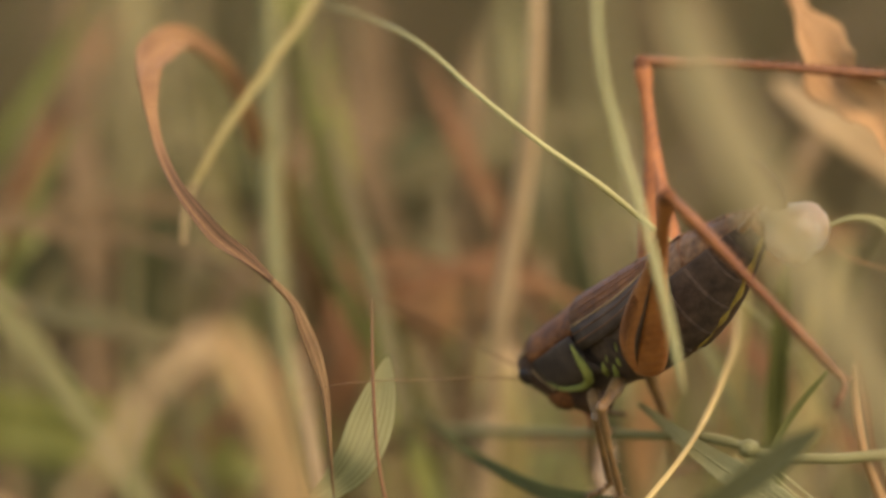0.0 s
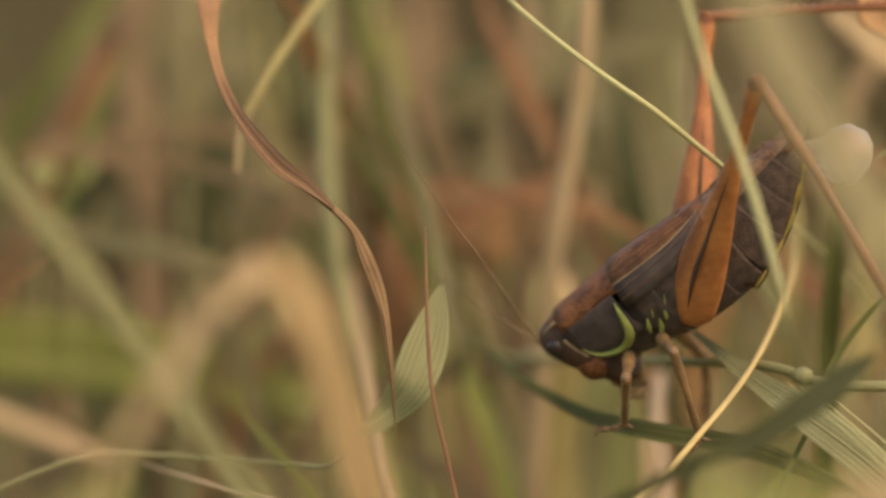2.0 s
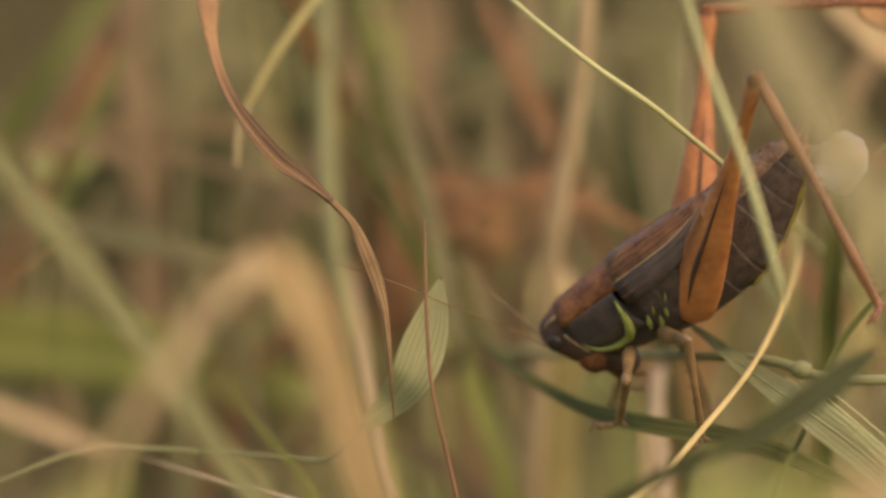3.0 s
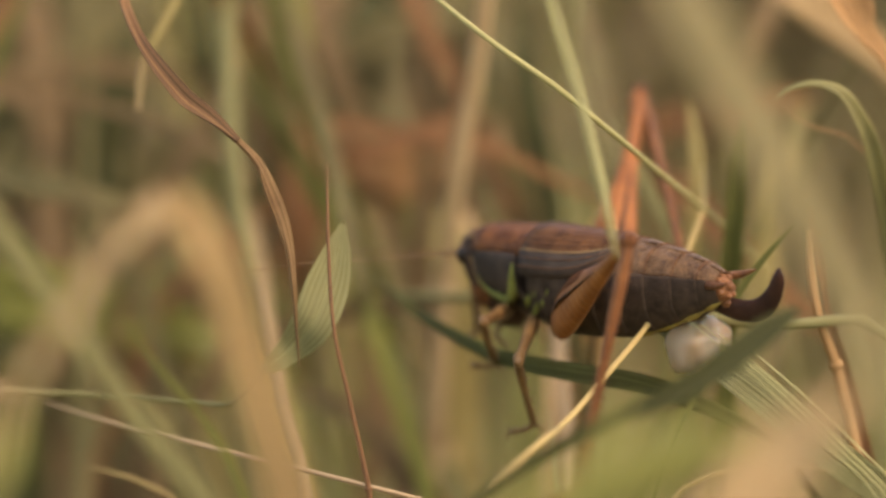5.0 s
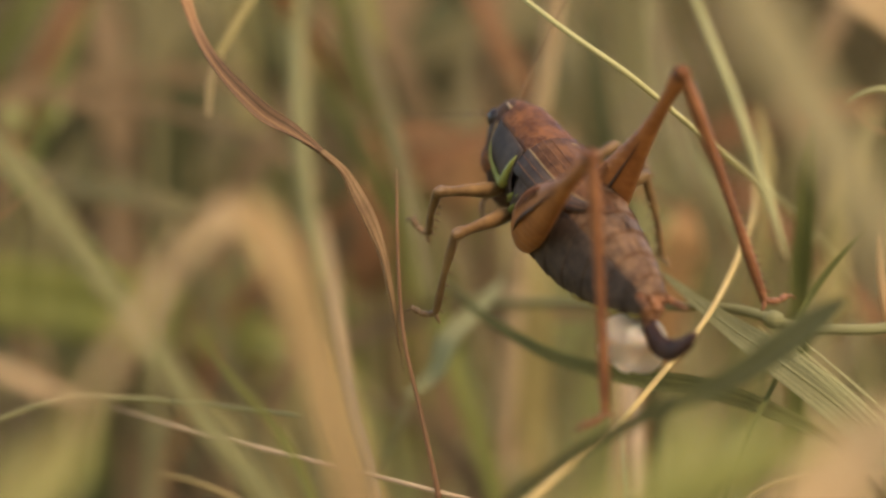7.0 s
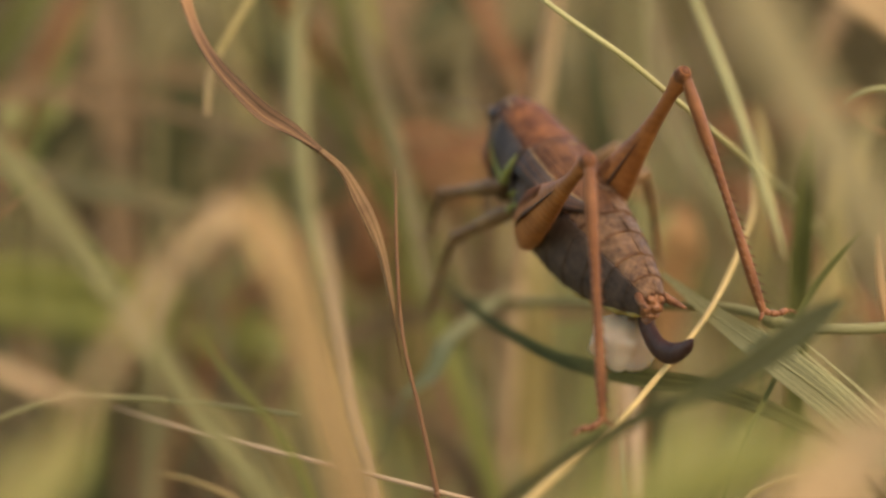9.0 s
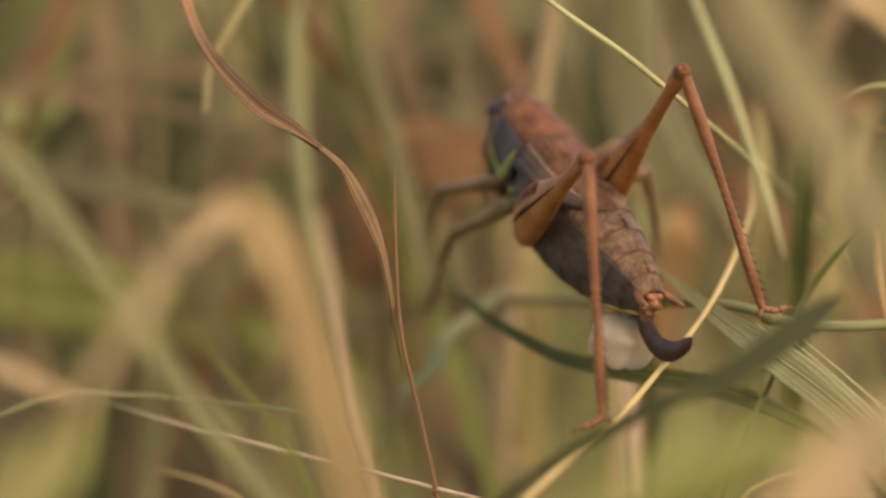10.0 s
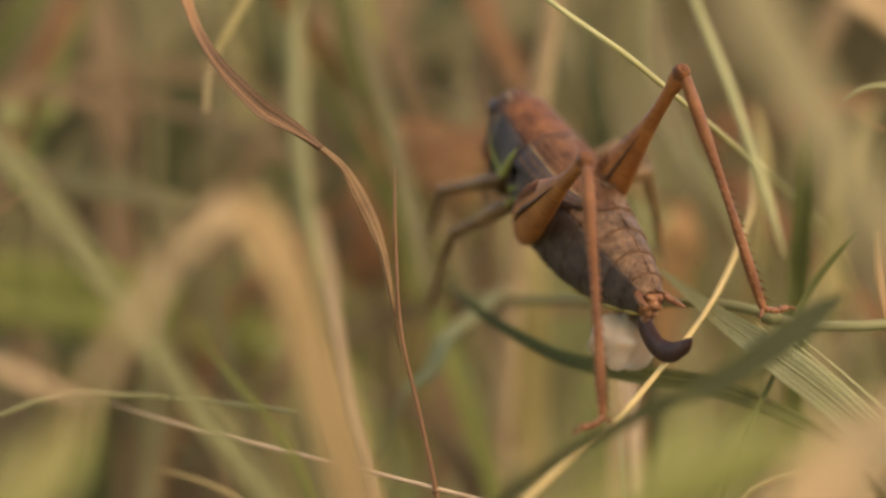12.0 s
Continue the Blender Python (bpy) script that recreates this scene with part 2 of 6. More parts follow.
def spline(points, steps):
    """Points along a smooth curve through the given points (any number of values each)."""
    a = np.array(points, float)
    if len(a) == 2:
        return [tuple(a[0] + (a[1] - a[0]) * k / steps) for k in range(steps + 1)]
    d = np.maximum(np.linalg.norm(np.diff(a[:, :3], axis=0), axis=1), 1e-6)
    run = np.diff(a, axis=0) / d[:, None]
    slope = [run[0]] + [(run[i] * d[i + 1] + run[i + 1] * d[i]) / (d[i] + d[i + 1]) for i in range(len(d) - 1)] + [run[-1]]
    out = []
    for i in range(len(a) - 1):
        m0, m1 = slope[i] * d[i], slope[i + 1] * d[i]
        for k in range(steps):
            u = k / steps
            out.append((2 * u ** 3 - 3 * u * u + 1) * a[i] + (u ** 3 - 2 * u * u + u) * m0 + (3 * u * u - 2 * u ** 3) * a[i + 1] + (u ** 3 - u * u) * m1)
    out.append(a[-1])
    return out


def finish(name, bm, material, parent=None, smooth=True):
    me = bpy.data.meshes.new(name)
    for f in bm.faces:
        f.smooth = smooth
    bm.normal_update()
    bm.to_mesh(me)
    bm.free()
    for m in material if isinstance(material, (list, tuple)) else [material]:
        me.materials.append(m)
    ob = new(name, me)
    ob.parent = parent
    return ob


def part(name, bm, material, parent, label=""):
    return tagged(finish(name, bm, material, parent), label)


def ribbon(bm, pts, width, origin, thick=0.12, fold=0.25, ribs=0, steps=8, twist=None, tip=0.0, base=0.6, face=(0, -1, 0), ragged=0.0):
    """A grass blade along pts (mm): a folded strip with thickness, ribs along it, narrowing to a tip at its last point.
    twist: degrees of turn about its length at each point; width: mm, or one width for each point."""
    uvl = bm.loops.layers.uv.verify()
    n = len(pts)
    ws = list(width) if isinstance(width, (list, tuple)) else [width * (base + (1 - base) * min(1, 3 * k / (n - 1))) * (1 if k < n - 1 else tip) for k in range(n)]
    tw = twist or [0] * n
    path = spline([(*p, w, a) for p, w, a in zip(pts, ws, tw)], steps)
    across = 4 + 2 * ribs if ribs else 4
    rows, along = [], 0.0
    prev = None
    for k, q in enumerate(path):
        c = Vector(q[:3])
        nxt, last = Vector(path[min(k + 1, len(path) - 1)][:3]), Vector(path[max(k - 1, 0)][:3])
        tan = (nxt - last).normalized()
        if prev is not None:
            along += (c - prev).length
        prev = c
        nor = Vector(face)
        nor = (nor - tan * nor.dot(tan))
        nor = nor.normalized() if nor.length > 1e-4 else tan.orthogonal().normalized()
        nor = Matrix.Rotation(radians(q[4]), 3, tan) @ nor
        side = tan.cross(nor)
        half = max(q[3], 0.02) / 2
        if ragged:
            half *= 1 + ragged * (noise.noise(Vector((along * 0.6, pts[0][0], 0.3))))
        ring = []
        for j in range(across + 1):
            u = 2 * j / across - 1
            h = fold * half * (abs(u) ** 1.5) * 1.0
            if ribs:
                h += 0.07 * math.cos(j * math.pi) * min(1, half)
            ring.append(c + side * (u * half) - nor * (-h))
        edge = max(0.04, min(thick, half * 0.5))
        back = [p - nor * edge * (1 - 0.7 * abs(2 * j / across - 1) ** 3) for j, p in enumerate(ring)]
        loop = [bm.verts.new(V(p) - origin) for p in ring + back[::-1]]
        rows.append((loop, along / 10))
    m = len(rows[0][0])
    us = [j / across for j in range(across + 1)] + [j / across for j in range(across, -1, -1)]
    for (ra, va), (rb, vb) in zip(rows, rows[1:]):
        for j in range(m):
            j2 = (j + 1) % m
            f = bm.faces.new((ra[j], ra[j2], rb[j2], rb[j]))
            for lp, uvv in zip(f.loops, ((us[j], va), (us[j2], va), (us[j2], vb), (us[j], vb))):
                lp[uvl].uv = uvv
    for loop, flip in ((rows[0][0], True), (rows[-1][0], False)):
        bm.faces.new(loop[::-1] if not flip else loop)


def tube(bm, pts, radius, origin=Vector((0, 0, 0)), sides=8, steps=5, world=True, flat=1.0):
    """A stem along pts (mm); radius: mm, or one for each point."""
    uvl = bm.loops.layers.uv.verify()
    rs = list(radius) if isinstance(radius, (list, tuple)) else [radius] * len(pts)
    path = spline([(*p, r) for p, r in zip(pts, rs)], steps)
    rows, side, along = [], None, 0.0
    for k, q in enumerate(path):
        c = Vector(q[:3])
        tan = (Vector(path[min(k + 1, len(path) - 1)][:3]) - Vector(path[max(k - 1, 0)][:3])).normalized()
        side = tan.orthogonal().normalized() if side is None else (side - tan * side.dot(tan)).normalized()
        up = tan.cross(side)
        if k:
            along += (c - Vector(path[k - 1][:3])).length
        ring = []
        for j in range(sides):
            a = 2 * math.pi * j / sides
            p = c + (side * math.cos(a) + up * (math.sin(a) * flat)) * max(q[3], 0.01)
            ring.append(bm.verts.new(V(p) - origin if world else p * MM))
        rows.append((ring, along / 10))
    for (ra, va), (rb, vb) in zip(rows, rows[1:]):
        for j in range(sides):
            j2 = (j + 1) % sides
            f = bm.faces.new((ra[j], ra[j2], rb[j2], rb[j]))
            for lp, uvv in zip(f.loops, ((j / sides, va), ((j + 1) / sides, va), ((j + 1) / sides, vb), (j / sides, vb))):
                lp[uvl].uv = uvv
    bm.faces.new(rows[0][0][::-1])
    bm.faces.new(rows[-1][0])


def plant(name, o, label, category, group):
    root = new(name)
    root.empty_display_size = 0.003
    root.location = o
    return tagged(root, label, category, group)


def blade(name, pts, width, material, label, category="grass", group="", origin=None, rib=0.05, dry=(), **more):
    """A plant of one long leaf; rib: the thickness of its midrib, in mm, where it has one; dry: material, number of
    points (from its start where negative) and label of its withered ends."""
    o = V(origin or pts[0])
    root = plant(name, o, label, category, group)
    bm = bmesh.new()
    if dry:
        turns = more.pop("twist", [0] * len(pts))
        lo, hi = max([-n for m, n, t in dry if n < 0] + [0]), len(pts) - max([n for m, n, t in dry if n > 0] + [0])
        ribbon(bm, pts[lo:hi], width[lo:hi], o, twist=turns[lo:hi], **more)
        leaf = part("leaf_blade", bm, material, root)
        for m, n, text in dry:
            end = slice(0, lo + 1) if n < 0 else slice(hi - 1, None)
            bm = bmesh.new()
            ribbon(bm, pts[end], width[end], o, twist=turns[end], **more)
            part("dry_end", bm, m, leaf, text)
    else:
        ribbon(bm, pts, width, o, **more)
        leaf = part("leaf_blade", bm, material, root)
    if rib:
        bm = bmesh.new()
        tube(bm, pts[1:], [rib] * (len(pts) - 2) + [0.01], o, 6, 6)
        part("midrib", bm, material, leaf)
    return root


def stalk(name, pts, radius, material, label, category="grass", group="", origin=None, sides=8, knots=(), leaves=()):
    """A plant of one stem with its nodes."""
    o = V(origin or pts[0])
    root = plant(name, o, label, category, group)
    bm = bmesh.new()
    tube(bm, pts, radius, o, sides)
    part("stem", bm, material, root)
    low, rad = pts[1], radius[1] if isinstance(radius, (list, tuple)) else radius
    for p, r in knots or [(low, rad * 1.35)]:
        a = Vector(p)
        bm = bmesh.new()
        tube(bm, [a + Vector((-r, 0, 0)), a, a + Vector((r, 0, 0))], [r * 0.6, r, r * 0.6], o, sides, 3)
        part("node", bm, material, root)
    return root


SOIL_Z = -101


def foot(p, dx=0.0, dy=0.0):
    """The place in the soil from which a plant rises to p."""
    return (p[0] + dx, p[1] + dy, SOIL_Z)


# ---- ground ----
bm = bmesh.new()
xs = [-400, -60, -20, -8, -4, -2, -1, -0.5, 0, 0.5, 1, 2, 4, 8, 20, 60, 400]
ys = [-400, -60, -10, -3, -1, -0.5, 0, 0.5, 1, 1.5, 2, 3, 4, 5, 6, 8, 10, 14, 20, 60, 400]
rows_g = []
for y in ys:
    rise = 1.8 * min(1, max(0, (y - 1.5) / 7)) ** 1.3
    rows_g.append([bm.verts.new((x, y, rise + 0.01 * noise.noise(Vector((x, y, 0))))) for x in xs])
for ra, rb in zip(rows_g, rows_g[1:]):
    for j in range(len(xs) - 1):
        bm.faces.new((ra[j], ra[j + 1], rb[j + 1], rb[j]))
tagged(finish("ground", bm, SOIL), "brown meadow soil with dry litter under grass", "ground", kind="structure")

# ---- meadow behind: countless grass blades ----


def meadow(name, material, label, count, near, far, tall, wide, seed, lean=0.6, spread=0.32, edge=90, clear=0):
    rnd = random.Random(seed)
    verts, faces = [], []
    for _ in range(count):
        y = near + (far - near) * rnd.random() ** 1.3
        x = rnd.uniform(-1, 1) * (edge + y * spread)
        h = rnd.uniform(*tall)
        if math.hypot(x, y) < clear:
            continue
        if edge == 900 and abs(x) < 110 + 0.1 * abs(y):
            continue
        w = rnd.uniform(*wide)
        turn = rnd.uniform(0, math.pi)
        go = Vector((rnd.gauss(0, lean), rnd.gauss(0, lean * 0.6), 1)).normalized()
        bow = Vector((rnd.gauss(0, 0.5), rnd.gauss(0, 0.3), 0))
        if 0 < near < 70:
            go.y, bow.y = abs(go.y) * 0.5, abs(bow.y)
        rise = 1800 * min(1, max(0, (y - 1500) / 7000)) ** 1.3
        side = Vector((math.cos(turn), math.sin(turn) * 0.6, 0))
        seg, first = 7, len(verts)
        for k in range(seg + 1):
            u = k / seg
            c = Vector((x, y, SOIL_Z + rise)) + go * (h * u) + bow * (h * 0.5 * u * u) - Vector((0, 0, 1)) * (bow.length * h * 0.28 * u ** 3)
            half = w / 2 * min(1, 3.2 * (1 - u) + 0.03)
            mid = c + Vector((-side.y, side.x, 0)) * half * 0.35
            verts += [V(c - side * half), V(mid), V(c + side * half)]
        for k in range(seg):
            i = first + 3 * k
            faces += [(i, i + 1, i + 4, i + 3), (i + 1, i + 2, i + 5, i + 4)]
    me = bpy.data.meshes.new(name)
    me.from_pydata(verts, [], faces)
    me.uv_layers.new(name="UVMap")
    me.materials.append(material)
    me.shade_smooth()
    return tagged(new(name, me), label, "grass", kind="stuff")


meadow("dry_grass", TAN, "dry tan grass standing in the meadow", 380, 85, 520, (60, 135), (1.6, 3.6), 3, 1.1)
meadow("olive_grass", KHAKI, "olive khaki grass standing in the meadow", 400, 80, 560, (60, 170), (1.6, 4), 4, 1.1)
meadow("pale_grass", PALE, "pale green grass low in the meadow", 440, 75, 450, (50, 125), (1.6, 3.6), 5, 1.1)
meadow("rusty_grass", RUST, "rusty brown withered grass in the meadow", 340, 80, 560, (70, 160), (1.6, 4), 6, 1.1)
meadow("green_grass", GREEN, "green grass low in the meadow", 560, 85, 600, (60, 150), (1.8, 4.5), 11, 1.1)
meadow("distant_grass", SHADE, "tall olive grass farther off in the meadow", 8000, 600, 4200, (160, 420), (4, 10), 7, 0.6, 0.8, 150)
meadow("distant_dry_grass", DULL, "tall dull brown grass farther off in the meadow", 5400, 600, 4200, (160, 420), (4, 10), 8, 0.6, 0.8, 150)
meadow("distant_green_grass", GREEN, "green grass farther off in the meadow", 2800, 700, 4200, (120, 330), (4, 10), 9, 0.6, 0.8, 150)
meadow("trodden_grass", SHADE, "short trodden olive grass round about", 2600, -380, -2600, (25, 80), (3, 7), 12, 0.9, -0.9, 500)
meadow("trodden_dry_grass", TAN, "short trodden dry grass round about", 2200, -380, -2600, (25, 80), (3, 7), 13, 0.9, -0.9, 500)
meadow("side_grass", SHADE, "short olive grass to the sides", 1800, -380, 900, (25, 90), (2, 5), 14, 0.9, 0.2, 900)

meadow("outer_grass", SHADE, "olive grass all round the clearing", 11000, -5000, 6000, (110, 330), (9, 20), 31, 0.8, 0, 5500, 1500)
meadow("outer_dry_grass", DULL, "dull brown grass all round the clearing", 8000, -5000, 6000, (110, 330), (9, 20), 32, 0.8, 0, 5500, 1500)
meadow("thin_grass", KHAKI, "thin khaki grass criss-crossing behind the cricket", 59, 23, 62, (70, 150), (0.5, 1.2), 21, 1.0, 0.16, 40)
meadow("thin_dry_grass", TAN, "thin dry grass criss-crossing behind the cricket", 35, 23, 62, (70, 150), (0.4, 1.1), 22, 1.0, 0.16, 40)
meadow("thin_green_grass", SAGE, "thin sage grass criss-crossing behind the cricket", 67, 23, 62, (70, 150), (0.5, 1.4), 23, 1.0, 0.16, 40)
meadow("thin_brown_grass", DULL, "thin dull brown grass criss-crossing behind the cricket", 94, 23, 62, (70, 150), (0.5, 1.6), 24, 1.0, 0.16, 40)
meadow("thin_dark_grass", DEEP, "thin dark green grass criss-crossing behind the cricket", 108, 23, 62, (70, 150), (0.5, 1.7), 25, 1.0, 0.16, 40)
meadow("thin_shaded_grass", SHADE, "thin dull olive grass criss-crossing behind the cricket", 81, 23, 62, (70, 150), (0.6, 1.9), 26, 1.0, 0.16, 40)

for k, (tone, text) in enumerate([(DULL, "dull brown"), (SAGE, "sage green"), (DEEP, "dark green"), (KHAKI, "khaki"), (SHADE, "dull olive"), (DULL, "withered brown"), (GREEN, "green")]):
    meadow("middle_grass", tone, text + " grass tangled close behind the cricket", 17, 38, 130, (120, 240), (0.8, 2.6), 41 + k, 0.8, 0.16, 36)

for k, (tone, text, many) in enumerate([(LIMEY, "yellow-green", 80), (KHAKI, "khaki", 70), (PALE, "pale green", 80), (LIMEY, "fresh yellow-green", 50), (DUSTY, "dusty tan", 30)]):
    meadow("low_grass", tone, text + " low grass close behind the cricket", many, 48, 150, (80, 104), (2.0, 4.6), 61 + k, 0.3, 0.16, 36)
    if k < 3:
        meadow("near_low_grass", tone, text + " short grass tips under the cricket", 26, 26, 60, (84, 99), (1.2, 2.8), 71 + k, 0.3, 0.1, 30)

# ---- single plants, far to near ----
BG = "grass stalks behind the cricket"
stalk("grass_plant", [foot((4.18, 33, -2.73), -4), (4.18, 33, -2.73), (4.83, 30, 3.80), (6.06, 28, 10.94), (6.81, 26, 18.32), (6.96, 25, 26.04)], [0.7, 0.65, 0.6, 0.6, 0.55, 0.4], TAN, "tan upright grass stalk behind the cricket", group=BG)
stalk("grass_plant", [foot((-4.46, 33, -15.87), 2), (-4.43, 31, -15.09), (-6.31, 30, -9.56), (-7.24, 29, -4.07), (-8.19, 30, 1.41), (-8.93, 32, 8.31), (-9.18, 35, 15.34), (-9.38, 36, 26.54)], [0.5, 0.45, 0.42, 0.4, 0.5, 0.6, 0.62, 0.6], SAGE, "sage green grass stalk, cream lower down", group=BG)
blade("grass_plant", [foot((-8.83, 49, 1.48), 3), (-9.01, 49, 5.10), (-9.46, 48, 12.31), (-9.71, 48, 19.52), (-9.55, 49, 27.90)], 1.4, SAGE, "broad sage green upright blade among meadow grass", group=BG)
blade("grass_plant", [foot((-6.21, 44, 5.03), 6), (-5.67, 44, 8.60), (-6.26, 43, 13.56), (-6.90, 43, 19.25), (-6.55, 43, 27.44)], 1.1, SHADE, "narrow dull olive upright blade among meadow grass", group=BG)
blade("grass_plant", [foot((-0.90, 64, 0.79), 2), (-2.04, 64, 10.59), (-2.98, 64, 17.38), (-3.92, 64, 29.44)], 2.8, DULL, "broad pinkish dry upright blade among meadow grass", group=BG)
blade("grass_plant", [foot((-2.26, 41, 0.74), 12), (-0.85, 40, 0.74), (-2.95, 38, 5.65), (-5.02, 36, 10.50), (-6.42, 36, 15.38), (-7.86, 38, 22.49)], 1.2, DEEP, "dark green slanting blade among meadow grass", group=BG)
blade("grass_plant", [foot((-20.67, 67, 5.36)), (-20.86, 67, 7.26), (-22.19, 67, 13.72), (-23.33, 67, 29.30)], 4.6, DULL, "broad dull tan upright blade among meadow grass", group=BG)
blade("grass_plant", [foot((-26.86, 58, -2.19), 4), (-26.64, 55, 0.40), (-20.75, 55, 11.44), (-16.70, 55, 17.70), (-13.43, 56, 28.45)], 2.2, SHADE, "dull olive slanting blade among meadow grass", group=BG)
blade("grass_plant", [foot((-27.81, 33, 5.22), -9), (-27.81, 33, 5.22), (-24.97, 32, 4.86), (-21.8, 31, 4.02), (-18.65, 30, 3.29), (-15.84, 30, 2.71), (-15.05, 30, 2.57)], [0.5, 0.6, 1.1, 1.25, 1.25, 1.1, 0.5], SHADE, "dull olive flat blade lying across among meadow grass", group=BG)
blade("grass_plant", [foot((-5.34, 58, 11.17), -8), (-5.34, 58, 11.91), (0.59, 56, 13.69), (6.12, 56, 15.90), (12.40, 56, 17.75)], 2.6, SHADE, "olive arching blade among meadow grass", group=BG, tip=0.2)
blade("grass_plant", [foot((-35.02, 58, -2.93), -12), (-34.73, 55, -2.17), (-26.57, 54, -2.90), (-17.76, 54, -4.37), (-8.24, 55, -6.59)], 4.6, GREEN, "broad green blade lying across low down among meadow grass", group=BG, tip=0.3)
blade("grass_plant", [foot((15.77, 66, -6.78), 6), (13.11, 66, -1.48), (10.46, 66, 5.34), (8.21, 67, 12.96), (5.56, 68, 29.38)], 2.4, SAGE, "sage green leaning blade far behind", group=BG)
blade("grass_plant", [foot((-3.09, 55, 4.08), -5), (-3.07, 52, 3.50), (1.31, 50, 5.12), (6.39, 50, 6.21), (10.04, 51, 8.04)], 3.0, DULL, "dull rusty withered blade lying across among meadow grass", group=BG, tip=0.2)
blade("grass_plant", [foot((-0.85, 40, -3.49), -4), (-0.84, 38, -3.47), (4.05, 36, -3.63), (9.60, 35, -3.72)], 1.4, DULL, "dull rusty low blade lying across among meadow grass", group=BG, tip=0.3)
blade("grass_plant", [foot((14.53, 45, -1.75), 3), (14.56, 44, -1.03), (15.16, 43, 1.10), (16.05, 43, 3.06)], [1.2, 2.4, 2.6, 0.8], ORANGE, "small orange withered leaf among meadow grass", group=BG)
blade("grass_plant", [foot((32.32, 40, 9.91), 9), (31.78, 38, 11.61), (28.54, 37, 14.03), (24.97, 36, 16.43), (21.90, 37, 18.57)], [0.8, 1.8, 2.4, 2.2, 0.6], TAN, "orange dry leaf hanging across among meadow grass", group=BG)
blade("grass_plant", [foot((5.12, 38, -11.19), 0), (5.27, 36, -6.94), (5.01, 35, -2.75), (4.56, 35, 0.38), (4.03, 35, 2.47)], [1.6, 2.4, 2.8, 2.4, 0.6], KHAKI, "khaki dry broken leaf low behind the cricket", group=BG)
blade("grass_plant", [foot((3.69, 35, -14.57), -3), (2.97, 33, -14.14), (0.55, 34, -6.90), (-1.12, 36, -2.06), (-2.94, 37, 3.88)], 1.3, GREEN, "green blade slanting up behind among meadow grass", group=BG, tip=0.2)
# added dark tips; their colour stands in for shaded gaps in the backdrop
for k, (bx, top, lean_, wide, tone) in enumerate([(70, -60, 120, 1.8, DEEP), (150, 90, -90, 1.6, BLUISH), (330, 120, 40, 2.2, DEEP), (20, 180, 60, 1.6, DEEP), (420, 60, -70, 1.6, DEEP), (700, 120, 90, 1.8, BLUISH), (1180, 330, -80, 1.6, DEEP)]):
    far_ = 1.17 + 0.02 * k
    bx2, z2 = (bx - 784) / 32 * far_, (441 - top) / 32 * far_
    blade("grass_plant", [foot((bx2 - lean_ / 32, 310 * (far_ - 1), 0), -2), (bx2 - lean_ / 20, 310 * (far_ - 1), z2 - 9), (bx2 - lean_ / 64, 310 * (far_ - 1), z2 - 4), (bx2, 310 * (far_ - 1), z2)], [wide, wide, wide * 0.8, 0.1], tone, "dark green blade tip standing in for a shaded gap behind", group=BG)
blade("grass_plant", [foot((-6.55, 43, 2.17), -6), (-5.12, 43, 3.77), (-0.85, 41, 5.70), (3.40, 41, 7.29), (6.94, 41, 8.88)], 1.2, RUST, "rusty dry blade slanting behind the cricket among meadow grass", group=BG, tip=0.2)
blade("grass_plant", [foot((9.85, 44, 0.75), 4), (8.06, 44, 3.96), (5.20, 43, 10.00), (2.35, 43, 15.34), (-0.14, 44, 21.45)], 1.1, RUST, "thin rusty blade leaning behind among meadow grass", group=BG)
# this dark blade and the next stand in for teal shadow patches
blade("grass_plant", [foot((-1.55, 39, -1.02), 4), (-2.25, 39, 0.74), (-4.70, 38, 5.30), (-6.81, 38, 9.16), (-8.23, 39, 13.40)], [1.2, 1.2, 1.2, 0.9, 0.1], DEEP, "dark green slanting blade among meadow grass", group=BG)
blade("grass_plant", [foot((11.15, 40, 0.39), 2), (10.80, 40, 3.92), (9.71, 39, 8.48), (9.18, 39, 12.35), (9.03, 40, 15.21)], [1.4, 1.4, 1.4, 1.0, 0.1], BLUISH, "dark green upright blade standing in for a shadow patch", group=BG)
blade("grass_plant", [foot((-13.59, 41, -7.04), 5), (-14.29, 41, -4.21), (-16.02, 40, 0.04), (-18.84, 40, 3.56), (-22.43, 41, 6.05)], [1.2, 1.2, 1.1, 0.9, 0.1], SHADE, "dull olive blade leaning over among meadow grass", group=BG)
blade("grass_plant", [foot((1.61, 38, -16.10), -4), (0.56, 38, -12.59), (-2.25, 38, -9.79), (-5.77, 39, -9.11)], [1.3, 1.4, 1.1, 0.1], DULL, "dull brown low blade among meadow grass", group=BG)
blade("grass_plant", [foot((10.32, 30, -18.47), 0), (10.49, 30, -14.36), (10.66, 30, -10.25), (10.52, 31, -6.84)], [0.9, 0.9, 0.8, 0.3], TAN, "tan dry blade standing low among meadow grass", group=BG)
blade("grass_plant", [foot((-3.45, 54, -19.78), -3), (-3.82, 54, -15.37), (-5.27, 53, -10.94), (-8.20, 53, -7.28), (-12.62, 54, -5.47)], [3.0, 3.0, 2.8, 2.0, 0.3], PALE, "pale green low blade bending over deep in the grass", group=BG)
blade("grass_plant", [foot((-10.28, 49, -19.51), 3), (-11.00, 49, -15.89), (-12.78, 48, -12.23), (-16.07, 49, -9.37)], [2.2, 2.2, 1.8, 0.3], KHAKI, "khaki low blade deep in the grass", group=BG)
